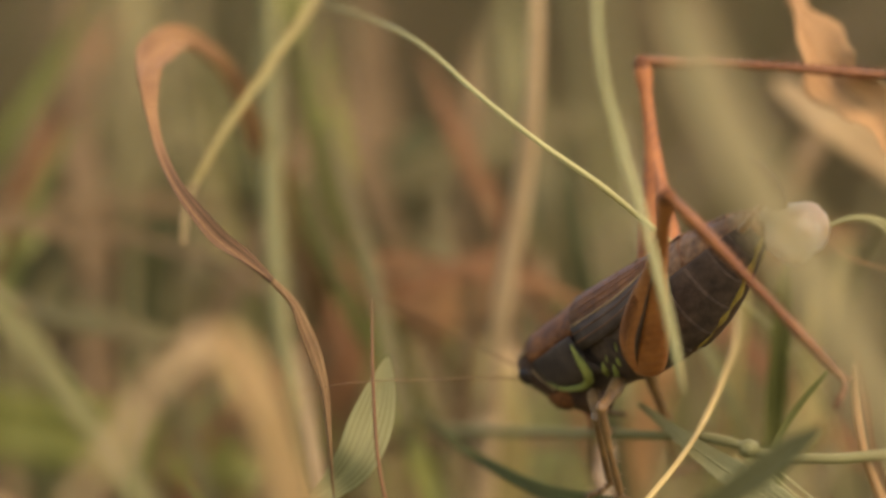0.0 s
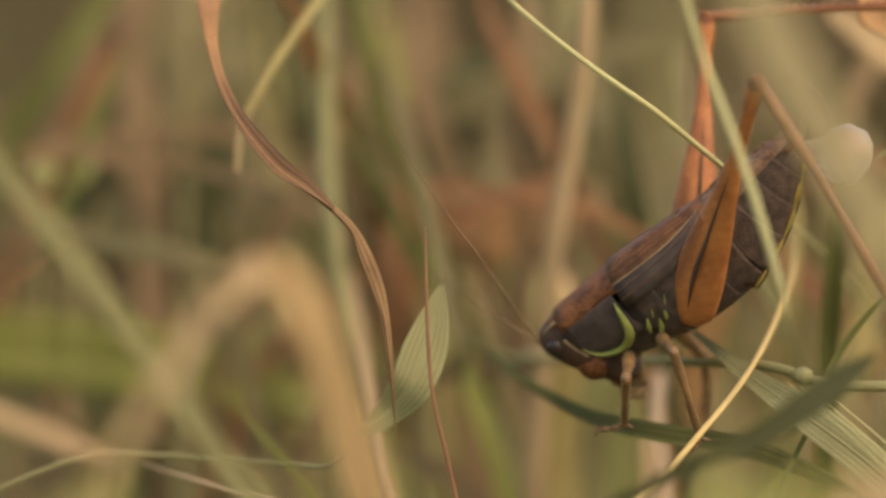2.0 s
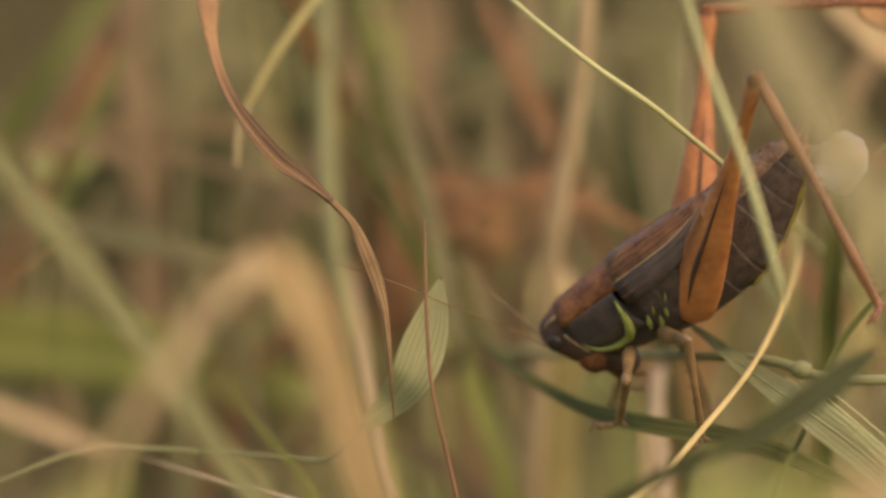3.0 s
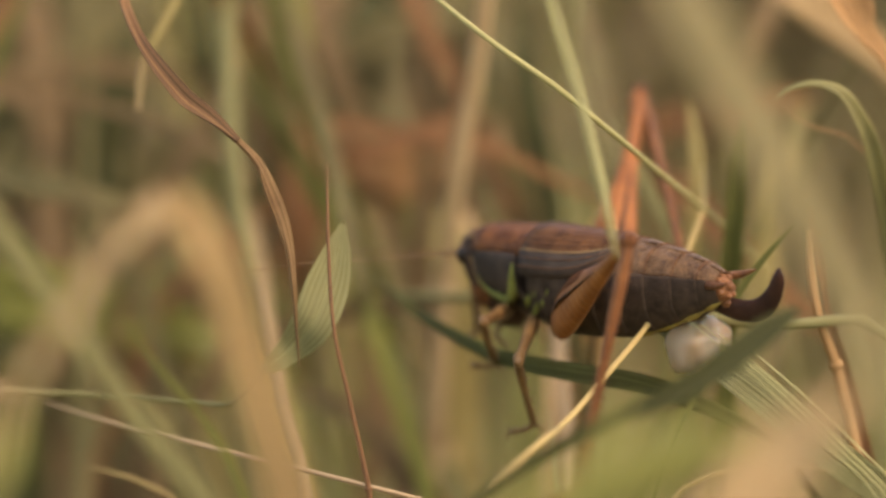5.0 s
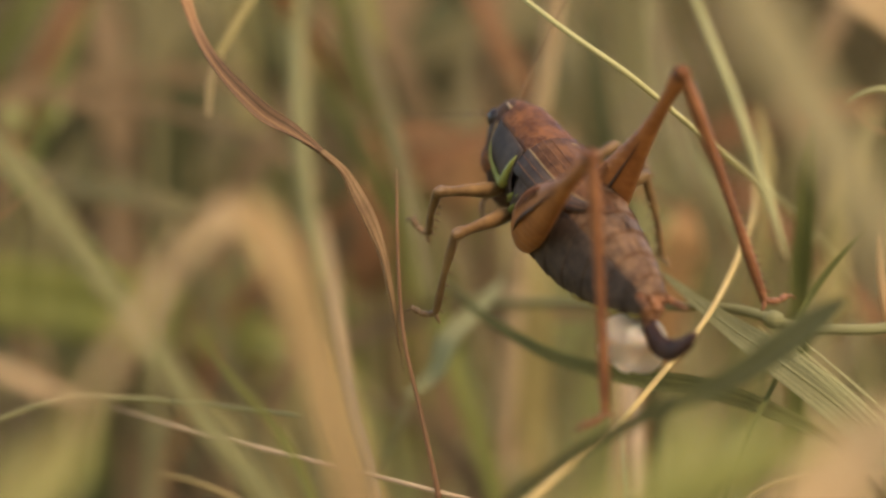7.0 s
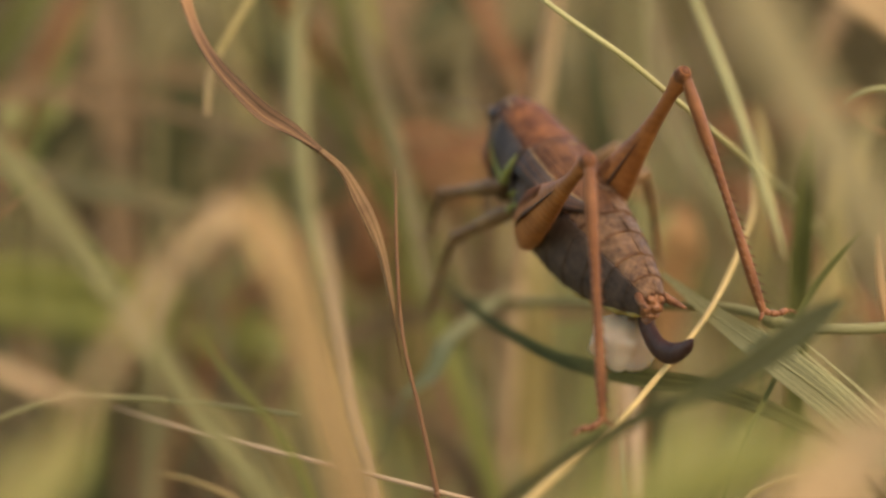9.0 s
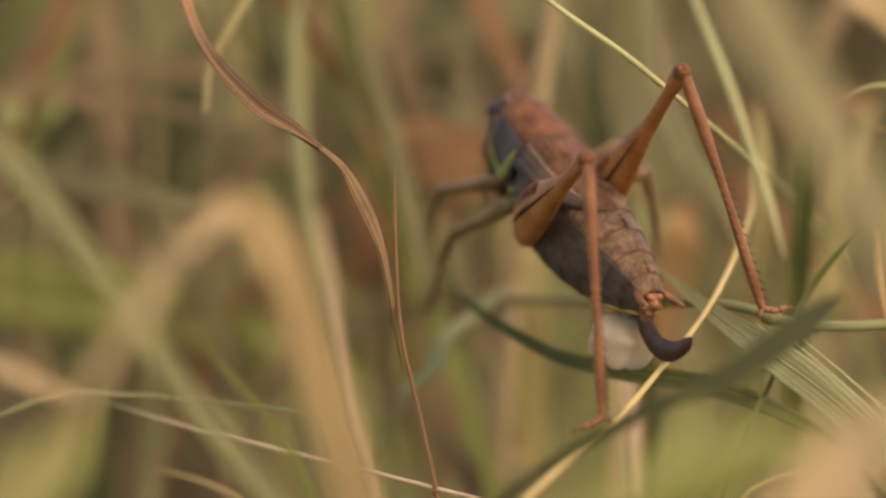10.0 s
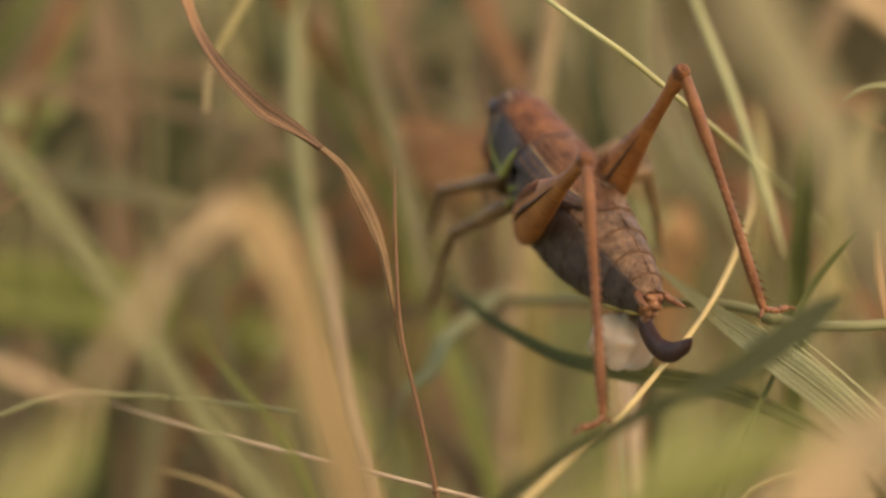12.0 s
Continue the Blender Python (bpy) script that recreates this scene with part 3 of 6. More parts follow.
blade("grass_plant", [foot((-21.48, 58, 0.78), 2), (-21.48, 58, 3.75), (-21.66, 58, 8.94), (-22.10, 59, 14.17), (-22.53, 60, 20.92), (-22.96, 61, 28.83)], 1.9, DULL, "tan upright dry blade among meadow grass", group=BG)
blade("grass_plant", [foot((-28.50, 60, 5.26), -5), (-27.38, 60, 10.85), (-25.14, 60, 14.96), (-22.96, 61, 19.11), (-19.70, 63, 25.23)], 1.5, RUST, "rusty slanting withered blade among meadow grass", group=BG)
blade("grass_plant", [foot((-18.91, 66, 4.21), 3), (-19.10, 66, 11.03), (-19.79, 66, 15.96), (-20.29, 67, 21.32), (-20.78, 69, 29.46)], 3.0, SHADE, "dull olive broad blade far behind", group=BG)
blade("grass_plant", [foot((-32.90, 51, 9.86), -9), (-30.71, 51, 10.41), (-24.10, 50, 10.92), (-17.56, 50, 11.47), (-11.43, 51, 10.95)], 1.3, DULL, "dull brown thin blade lying across among meadow grass", group=BG, tip=0.3)
blade("grass_plant", [foot((-30.46, 48, 6.53), -5), (-29.02, 48, 11.22), (-26.42, 47, 15.51), (-23.60, 48, 19.88), (-20.77, 49, 25.37)], 1.4, DEEP, "dark green slanting blade among meadow grass", group=BG)
blade("grass_plant", [foot((-16.43, 49, -2.86), 4), (-14.62, 49, 0.40), (-12.41, 48, 5.09), (-10.25, 48, 9.06), (-8.11, 49, 13.79), (-5.23, 50, 20.36)], 1.5, DULL, "dull tan slanting dry blade among meadow grass", group=BG)
blade("grass_plant", [foot((1.32, 53, 0.04), 4), (0.59, 53, 4.06), (-1.60, 51, 8.77), (-3.42, 51, 13.87), (-5.27, 53, 20.16)], 1.7, DULL, "dull brown blade leaning behind among meadow grass", group=BG)
blade("grass_plant", [foot((2.72, 45, 0.75), -3), (3.08, 45, 5.05), (2.78, 44, 10.38), (3.14, 44, 15.74), (3.44, 45, 22.94)], 1.5, DULL, "dull pinkish upright blade among meadow grass", group=BG)
blade("grass_plant", [foot((-16.75, 56, -4.39), -6), (-20.07, 56, -1.07), (-23.02, 56, 1.51), (-26.71, 56, 3.28), (-32.05, 58, 4.49)], 2.2, DULL, "dull tan dry blade lying low among meadow grass", group=BG, tip=0.3)
for (bx, by, bz), wide in (((-27.27, 44, 8.6), 1.5), ((-24.91, 44, 8.96), 1.8)):
    blade("grass_plant", [foot((bx, by, bz), -2), (bx - 0.2, by, bz - 6), (bx, by, bz - 0.9), (bx + 0.1, by, bz), (bx + 0.2, by, bz + 0.8)], [0.12, 0.12, 0.4, wide, 0.4], PALE, "small cream seed head on a thin stem among meadow grass", group=BG, rib=0)
stalk("grass_plant", [foot((11.34, 20, -15.27)), (11.41, 20, -14.60), (11.25, 22, -10.01), (10.91, 24, -6.70), (11.24, 30, -4.08)], 0.42, PINK, "pinkish stem rising below the cricket")

# more single blades behind
blade("grass_plant", [foot((10.39, 44, 0.75), 0), (10.39, 45, -0.85), (10.39, 44, 0.75), (9.44, 42, 6.07), (8.35, 41, 10.3), (7.13, 42, 14.94), (6.78, 42, 17.78)], [0.2, 0.25, 1.9, 1.9, 1.9, 1.9, 0.66], SHADE, "sage green upright blade behind the hind thigh", group=BG)
blade("grass_plant", [foot((17.65, 36, -4.15), 0), (17.65, 37, -5.75), (17.65, 36, -4.15), (16.73, 35, 0.03), (15.64, 34, 3.85), (14.47, 35, 7.34), (13.51, 37, 11.23), (12.92, 40, 16.98)], [0.2, 0.25, 1.5, 1.5, 1.5, 1.5, 1.5, 0.52], SHADE, "grey-green leaning blade among meadow grass", group=BG)
blade("grass_plant", [foot((18.5, 26, -2.68), 0), (18.5, 27, -4.28), (18.5, 26, -2.68), (18.95, 25, 1.38), (19.19, 25, 5.44), (18.84, 26, 8.84)], [0.2, 0.25, 0.75, 0.75, 0.75, 0.26], KHAKI, "thin khaki upright stem beside the straw", group=BG)
blade("grass_plant", [foot((21.51, 48, 7.26), -4), (21.51, 49, 5.66), (21.51, 48, 7.26), (22.89, 47, 11.2), (24.69, 47, 14.43), (26.21, 48, 17.36)], [0.2, 0.25, 1.5, 1.5, 1.5, 0.52], DULL, "tan slanting blade among meadow grass", group=BG)
blade("grass_plant", [foot((17.01, 52, 6.97), -5), (17.01, 53, 5.37), (17.01, 52, 6.97), (19.87, 51, 8.23), (23.51, 51, 8.77), (28.33, 52, 9.71)], [0.2, 0.25, 1.7, 1.7, 1.7, 0.59], RUST, "rusty blade lying across among meadow grass", group=BG)
blade("grass_plant", [foot((18.06, 44, 3.96), 3), (18.06, 45, 2.36), (18.06, 44, 3.96), (21.93, 43, 0.75), (25.49, 43, -2.81), (29.13, 44, -5.68)], [0.2, 0.25, 1.4, 1.4, 1.4, 0.49], RUST, "rusty withered blade slanting down among meadow grass", group=BG)
blade("grass_plant", [foot((24.21, 40, -4.2), 0), (24.21, 41, -5.8), (24.21, 40, -4.2), (24.56, 40, 0.74), (25.34, 41, 4.99), (27.01, 42, 9.26)], [0.2, 0.25, 1.3, 1.3, 1.3, 0.45], KHAKI, "khaki upright blade among meadow grass", group=BG)
blade("grass_plant", [foot((4.27, 40, -4.2), 0), (4.27, 41, -5.8), (4.27, 40, -4.2), (4.96, 39, -1.37), (5.31, 39, 0.74), (5.51, 40, 2.15)], [0.2, 0.25, 1.9, 1.9, 1.9, 0.66], TAN, "cream broken leaf behind the belly", group=BG)
blade("grass_plant", [foot((4.25, 38, -18.21), 0), (4.25, 39, -19.81), (4.25, 38, -18.21), (4.06, 37, -14.66), (4.34, 37, -11.86), (4.7, 38, -9.79)], [0.2, 0.25, 1.5, 1.5, 1.5, 0.52], TAN, "cream broken leaf low behind the cricket", group=BG)
blade("grass_plant", [foot((6.14, 36, -18.11), 0), (6.14, 37, -19.71), (6.14, 36, -18.11), (4.05, 36, -13.22), (2.31, 37, -9.76), (1.09, 38, -6.98), (0.21, 39, -5.24)], [0.2, 0.25, 1.2, 1.2, 1.2, 1.2, 0.42], SAGE, "sage slanting blade low among meadow grass", group=BG)
blade("grass_plant", [foot((-0.82, 30, -2.71), 0), (-0.82, 31, -4.31), (-0.82, 30, -2.71), (-1.34, 30, 0.03), (-2.2, 31, 3.47), (-3.24, 32, 7.62), (-4.46, 33, 11.45), (-5.71, 35, 16.04)], [0.2, 0.25, 0.95, 0.95, 0.95, 0.95, 0.95, 0.33], SHADE, "dull olive slanting stem among meadow grass", group=BG)
blade("grass_plant", [foot((3.12, 50, 4.03), 4), (3.12, 51, 2.43), (3.12, 50, 4.03), (0.22, 49, 5.1), (-3.04, 49, 6.55), (-5.23, 50, 7.84)], [0.2, 0.25, 3.2, 3.2, 3.2, 1.12], DRY, "broad rusty withered blade lying across among meadow grass", group=BG)
blade("grass_plant", [foot((-5.14, 44, -1.39), 0), (-5.14, 45, -2.99), (-5.14, 44, -1.39), (-4.41, 43, 1.46), (-4.59, 43, 3.95), (-5.14, 44, 6.46)], [0.2, 0.25, 2.2, 2.2, 2.2, 0.77], RUST, "rusty dry leaf hanging among meadow grass", group=BG)
# four near-black blades: the deep shade between the grasses, put into leaf colour
blade("grass_plant", [foot((-26.03, 62, 3.79), 0), (-26.03, 63, 2.19), (-26.03, 62, 3.79), (-26.41, 62, 6.79), (-25.66, 62, 9.79), (-24.22, 63, 14.33)], [0.2, 0.25, 3.6, 3.6, 3.6, 1.26], BLUISH, "broad near-black blade standing in for shade among meadow grass", group=BG)
blade("grass_plant", [foot((-18.06, 60, 0.78), 0), (-18.06, 61, -0.82), (-18.06, 60, 0.78), (-18.24, 60, 5.26), (-17.31, 60, 9.74), (-15.86, 61, 15.0)], [0.2, 0.25, 3.2, 3.2, 3.2, 1.12], BLUISH, "broad near-black blade standing in for shade among meadow grass", group=BG)
blade("grass_plant", [foot((-2.0, 58, 6.72), 0), (-2.0, 59, 5.12), (-2.0, 58, 6.72), (-2.37, 58, 10.06), (-1.26, 58, 13.4), (0.22, 59, 17.15)], [0.2, 0.25, 3.4, 3.4, 3.4, 1.19], BLUISH, "broad near-black blade standing in for shade among meadow grass", group=BG)
blade("grass_plant", [foot((-11.71, 60, 11.98), 0), (-11.71, 61, 10.38), (-11.71, 60, 11.98), (-12.83, 60, 14.21), (-13.58, 60, 16.45)], [0.2, 0.25, 2.6, 2.6, 0.91], BLUISH, "broad near-black blade standing in for shade among meadow grass", group=BG)
blade("grass_plant", [foot((-20.88, 54, -2.9), 0), (-20.88, 55, -4.5), (-20.88, 54, -2.9), (-21.07, 54, 2.24), (-21.25, 54, 7.38), (-21.86, 55, 12.92), (-22.29, 56, 17.75)], [0.2, 0.25, 2.4, 2.4, 2.4, 2.4, 0.84], DULL, "dull tan upright blade among meadow grass", group=BG)
blade("grass_plant", [foot((-7.81, 36, 3.87), 3), (-7.81, 37, 2.27), (-7.81, 36, 3.87), (-10.64, 37, 6.33), (-14.18, 38, 7.93), (-19.55, 40, 9.21)], [0.2, 0.25, 0.8, 0.8, 0.8, 0.3], DULL, "dull brown blade lying across among meadow grass", group=BG)
blade("grass_plant", [foot((-28.05, 36, 8.93), -4), (-28.05, 37, 7.33), (-28.05, 36, 8.93), (-24.56, 36, 9.8), (-21.07, 36, 8.76), (-16.93, 37, 9.31)], [0.2, 0.25, 0.9, 0.9, 0.9, 0.32], DULL, "thin dull brown blade lying across among meadow grass", group=BG)
blade("grass_plant", [foot((-26.11, 38, 3.89), 0), (-26.11, 39, 2.29), (-26.11, 38, 3.89), (-25.05, 38, 7.75), (-23.72, 39, 11.65), (-21.67, 40, 16.27)], [0.2, 0.25, 1.0, 1.0, 1.0, 0.35], DEEP, "dark green slanting blade among meadow grass", group=BG)

# the curled dry leaf: a twisted ribbon that loops over at its top
CURL = (-7.16, 0, 5.97)
curl_leaf = blade("withered_grass", [(-2.20, 2, -6.57), (-2.51, 1, -4.98), (-2.94, 0, -2.47), (-3.44, 0, -0.28), (-4.12, 0, 1.44), (-4.88, 0, 3.00), (-5.69, 0, 4.53), (-6.81, 0, 5.53), (-8.41, 0, 6.62), (-9.97, 0, 7.53), (-11.22, 0, 8.69), (-12.51, 1, 10.13), (-13.63, 3, 11.83), (-14.35, 5, 13.37), (-14.84, 6, 14.69),
                               (-15.3, 8, 16.4), (-15.3, 12, 17.9), (-14.2, 16, 19.1), (-12.5, 22, 18.9), (-11.21, 28, 17.75), (-9.85, 34, 14.95), (-7.28, 44, 11.10), (-5.23, 50, 5.84), (-2.4, 78, -12), (-1.5, 110, -40), (0, 120, SOIL_Z)],
                  [0.1, 0.22, 0.38, 0.62, 0.9, 0.9, 0.55, 0.45, 0.85, 1.1, 1.0, 0.78, 0.68, 0.68, 0.9, 1.5, 2.0, 1.7, 1.3, 1.3, 1.5, 1.5, 1.3, 1.2, 1.2, 1.2], MAUVE,
                  "long curled dry brown leaf, twisted and looped over", "withered grass", origin=CURL, rib=0.05, fold=0.75, dry=[(STREAKED, -7, "paler tan lower end, rolled thin"), (DRY, 11, "tan-orange loop")],
                  twist=[80, 75, 60, 50, 40, 40, 50, 60, 35, 25, 28, 34, 38, 42, 42, 36, 15, -20, -50, -60, -40, -20, 0, 0, 0, 0], ribs=2, steps=8)
blade("grass_plant", [foot((-41.27, 30, 4.83)), (-40.34, 28, 15.03), (-33.33, 26, 31.20), (-16.34, 25, 35.83), (-5.49, 22, 30.82), (-5.79, 20, 23.65), (-8.70, 17, 18.62), (-11.60, 15, 14.12), (-13.03, 14, 11.46), (-13.46, 14, 10.32), (-13.62, 14, 9.18), (-13.69, 14, 7.94)], [0.6, 0.7, 0.7, 0.7, 0.65, 0.6, 0.55, 0.48, 0.42, 0.42, 0.42, 0.3], KHAKI,
      "pale green blade hanging down with a bent dry tip", rib=0.07, fold=0.4, dry=[(TAN, 3, "dry cream tip")], twist=[0, 0, 0, 0, 0, 0, 0, 0, 10, 30, 20, 20])
DIAG = (12.45, 2, 8.93)
diag_stem = stalk("grass_plant", [foot((25.52, 34, -4.13), 6), (25.03, 32, -2.72), (23.24, 26, 0.37), (20.70, 18, 2.84), (16.22, 8, 6.12), (12.45, 2, 8.93), (9.88, 0, 10.91), (6.75, 0, 13.09), (3.33, 2, 15.88), (0.51, 6, 18.64), (-3.07, 14, 21.07), (-7.54, 24, 22.93)],
      [0.17, 0.17, 0.17, 0.17, 0.17, 0.17, 0.18, 0.17, 0.16, 0.14, 0.1, 0.05], YELLOWISH, "thin yellow-green grass stem slanting across", sides=7, origin=DIAG)
WHITE = (15.00, -16, 8.62)
white_stem = stalk("grass_plant", [foot((36.77, -10, 7.29)), (36.53, -12, 13.25), (33.07, -16, 24.33), (23.94, -19, 31.12), (15.08, -20, 29.26), (11.62, -19, 22.62), (12.01, -18, 16.51), (13.17, -17, 13.03), (15.00, -16, 8.62), (16.68, -15, 3.90), (17.55, -14, 1.22), (18.08, -13, -0.42)],
      [0.4, 0.35, 0.3, 0.26, 0.21, 0.18, 0.19, 0.2, 0.22, 0.23, 0.2, 0.05], WHITISH, "whitish green stem tip hanging before the cricket", origin=WHITE)
stalk("grass_plant", [foot((-0.12, 0, -14.03), 3), (-0.38, 0, -13.41), (-1.47, 0, -8.41), (-2.25, 0, -4.97), (-2.62, 1, -0.28), (-2.69, 2, 2.6), (-2.72, 3, 4.6)], [0.2, 0.15, 0.12, 0.11, 0.1, 0.08, 0.03], RUST, "hair-thin dry brown grass stem", sides=7)
STRAW_AT = (11.71, -1, -6.98)
straw = stalk("straw_stem", [foot((3.44, -16, -14.20), -4), (4.36, -14, -13.25), (7.16, -9, -11.04), (9.93, -3, -8.94), (11.71, -1, -6.98), (13.51, 1, -4.98), (15.64, 6, -2.13), (16.97, 10, 0.35), (17.83, 14, 2.32), (18.12, 18, 4.66)],
      [0.2, 0.2, 0.19, 0.185, 0.18, 0.17, 0.165, 0.155, 0.13, 0.08], STRAW, "golden curved straw leaning under the cricket", "straw", origin=STRAW_AT)
FRONT = (6.34, -19, -10.64)
front_blade = blade("grass_plant", [foot((1.0, -19, -15.3), -8), (2.53, -19, -13.42), (6.34, -19, -10.64), (10.73, -19, -8.29), (14.84, -19, -6.53), (18.07, -19, -4.47), (19.54, -19, -3.39), (20.85, -19, -2.43)], [0.5, 0.6, 0.65, 0.8, 1.2, 1.55, 1.3, 0.3], BLUISH,
      "dark green blade before the cricket", origin=FRONT, rib=0.07, fold=0.5, twist=[30, 30, 25, 15, 0, -15, -20, -20])
blade("grass_plant", [foot((24.72, 6, -14.62), 4), (23.45, 6, -12.39), (21.15, 5, -10.51), (18.29, 5, -9.11), (14.80, 5, -7.91), (10.70, 6, -7.23), (6.95, 9, -6.40), (3.78, 13, -4.85), (1.19, 18, -3.04), (-0.47, 24, -1.31)], [0.5, 0.65, 0.75, 1.1, 1.25, 1.2, 0.95, 0.75, 0.5, 0.2], STREAKY,
      "long dark green folded leaf under the cricket", rib=0.07, fold=0.7, ribs=3, twist=[0, 0, 30, 40, 30, 30, 35, 40, 40, 40])
stalk("grass_plant", [foot((29.55, 10, -4.81), 8), (27.27, 6, -4.05), (22.59, 3, -4.32), (19.12, 3, -4.07), (17.28, 4, -3.39), (12.69, 8, -3.05), (8.74, 16, -3.02), (4.89, 22, -2.98), (0.89, 28, -2.96)], [0.3, 0.32, 0.32, 0.32, 0.3, 0.28, 0.28, 0.3, 0.3], SAGE,
      "green grass stem lying across, where the hind foot holds", knots=[((18.33, 3, -3.75), 0.55)])
blade("grass_plant", [foot((29.44, 2, -15.38), 6), (27.55, 2, -13.18), (24.58, 1, -10.94), (21.44, 0, -8.25), (18.37, 1, -5.93), (15.38, 4, -3.77), (12.37, 8, -1.25)], [1.5, 1.8, 2.1, 2.1, 1.8, 1.1, 0.3], RIBBED,
      "pale yellow-green leaf with strong ribs", rib=0.07, fold=0.25, ribs=8, thick=0.1, twist=[0, 0, 5, 10, 10, 20, 30])
blade("grass_plant", [foot((14.11, -3, -16.06), 0), (15.71, -2, -12.39), (17.06, 0, -9.50), (18.43, 2, -7.05), (20.38, 3, -2.49), (22.28, 3, 0.03), (23.48, 3, 1.29)], [0.15, 0.2, 0.25, 0.32, 0.4, 0.28, 0.05], DEEP, "thin dark green blade crossing the ribbed leaf", fold=0.5)
blade("grass_plant", [foot((20.37, 18, -3.93), 3), (20.64, 16, -1.94), (20.77, 14, 1.99), (21.10, 13, 5.57), (21.36, 13, 7.52)], [1.2, 1.2, 1.15, 0.9, 0.2], DEEP, "dark green upright blade tip", rib=0.07, fold=0.5)
blade("grass_plant", [foot((29.92, 14, 0.69), 4), (29.41, 12, 1.33), (28.43, 9, 4.86), (27.35, 7, 7.22), (25.99, 6, 8.79), (24.53, 6, 9.11), (23.29, 6, 8.79), (22.49, 6, 8.31)], [0.9, 1.0, 1.1, 0.9, 0.75, 0.6, 0.4, 0.1], SAGE, "pale green blade tip arching over", rib=0.07, fold=0.6, twist=[0, 0, 10, 20, 40, 60, 60, 60])
blade("withered_grass", [foot((31.48, 10, 4.55), 4), (30.84, 10, 6.48), (29.23, 10, 10.35), (27.61, 10, 12.29), (26.00, 10, 15.19), (24.14, 11, 16.86), (22.92, 12, 18.86), (21.43, 14, 21.92), (20.24, 16, 25.34)], [0.6, 0.9, 1.3, 1.7, 2.8, 3.2, 2.8, 1.4, 0.3], ORANGE,
      "crumpled orange dry leaf with dark edges", "withered grass", rib=0.07, fold=0.8, ribs=3, twist=[0, 10, 40, 30, 10, -10, 20, 50, 40], ragged=0.5)
stalk("grass_plant", [foot((27.27, 6, -10.16), 3), (25.99, 6, -6.66), (24.90, 5, -3.78), (24.51, 5, -1.24), (24.42, 5, 0.98)], [0.32, 0.3, 0.26, 0.27, 0.12], ORANGE, "rusty broken stem with a split top")
blade("grass_plant", [foot((27.44, 8, -8.30), 3), (26.80, 8, -7.02), (25.61, 6, -3.79), (25.04, 6, -0.29), (24.46, 6, 2.10)], [0.5, 0.6, 0.5, 0.4, 0.1], RUST, "rusty withered leaf sheath beside the stem", fold=0.8, ragged=0.5)

for dx_, dz_, wide in ((0.0, 0.6, 0.05), (0.7, 0.4, 0.06), (1.3, 0.2, 0.07), (2.6, -0.3, 0.07)):
    lift = Vector((dx_, -2.5 + 0.4 * dx_, dz_))
    blade("grass_plant", [Vector(q) + lift for q in (foot((28.44, -2, -16.11), 5), (26.89, -2, -13.63), (24.34, -2, -11.15), (21.61, -2, -8.51), (19.19, -1, -6.35), (17.27, 1, -4.67))], [wide, wide * 1.3, wide * 1.4, wide * 1.4, wide, 0.04], WHITISH, "thin pale dry blade lying along the ribbed leaf", rib=0)

# low stems and leaves on the other side
stalk("grass_plant", [(10, 2, SOIL_Z), (2.38, 0, -13.97), (0.0, 0, -13.35), (-4.53, 2, -12.3), (-9.66, 5, -11.18), (-14.24, 8, -10.16), (-16.91, 10, -9.49), (-19.12, 12, -8.86)], [0.13, 0.14, 0.14, 0.14, 0.14, 0.13, 0.1, 0.03], PINK, "thin pinkish dry stem lying across")
blade("grass_plant", [foot((-23.59, -36, -5.08), -6), (-23.59, -36, -5.08), (-21.46, -35, -5.93), (-19.59, -34, -6.71), (-17.71, -33, -7.29)], [0.7, 0.75, 0.8, 0.7, 0.2], PINK, "pinkish dry blade lying across, close", group="grass blades in front of the cricket")
pale_plant = stalk("grass_plant", [foot((-27.7, 8, -10.55), -6), (-27.7, 8, -10.55), (-25.14, 8, -9.43), (-23.25, 8.5, -8.7), (-21.68, 9, -8.27), (-18.14, 9, -8.33), (-15.57, 9, -8.46)], [0.12, 0.12, 0.13, 0.14, 0.15, 0.15, 0.14], SAGE, "pale green leaf bent upward on a thin stem, finely ribbed")
STEM_END, LEAF_AT = (-15.57, 9, -8.46), (-6.27, 4, -6.84)
bm = bmesh.new()
tube(bm, [STEM_END, (-11.35, 8, -8.75), (-8.09, 6, -8.95)], [0.14, 0.14, 0.12], V(STEM_END))
stem_end = part("stem_end", bm, SAGE, pale_plant)
bm = bmesh.new()
ribbon(bm, [(-6.52, 4, -6.96), (-6.27, 4, -6.84), (-4.81, 4, -5.73), (-3.53, 3, -4.23), (-2.71, 3, -2.18), (-2.21, 3, -0.44), (-1.80, 3, 1.45)], [0.25, 0.6, 1.6, 2.4, 2.5, 1.7, 0.2], V(LEAF_AT), fold=0.2, ribs=7, twist=[10, 10, 10, 0, 0, 0, 0])
pale_leaf = part("leaf_blade", bm, PLEATED, pale_plant)
bm = bmesh.new()
tube(bm, [(-6.27, 4, -6.84), (-4.81, 4, -5.73), (-3.53, 3, -4.23), (-2.71, 3, -2.18), (-2.21, 3, -0.44)], [0.07, 0.07, 0.06, 0.05, 0.02], V(LEAF_AT), 6, 6)
part("midrib", bm, PLEATED, pale_leaf)
bm = bmesh.new()
tube(bm, [LEAF_AT, (-7.05, 5, -8.04), (-8.41, 6, -8.89), (-10.04, 7, -8.85), (-11.35, 8, -8.75)], [0.12, 0.13, 0.13, 0.12, 0.08], V(LEAF_AT), 6, 4)
part("petiole", bm, SAGE, pale_leaf)
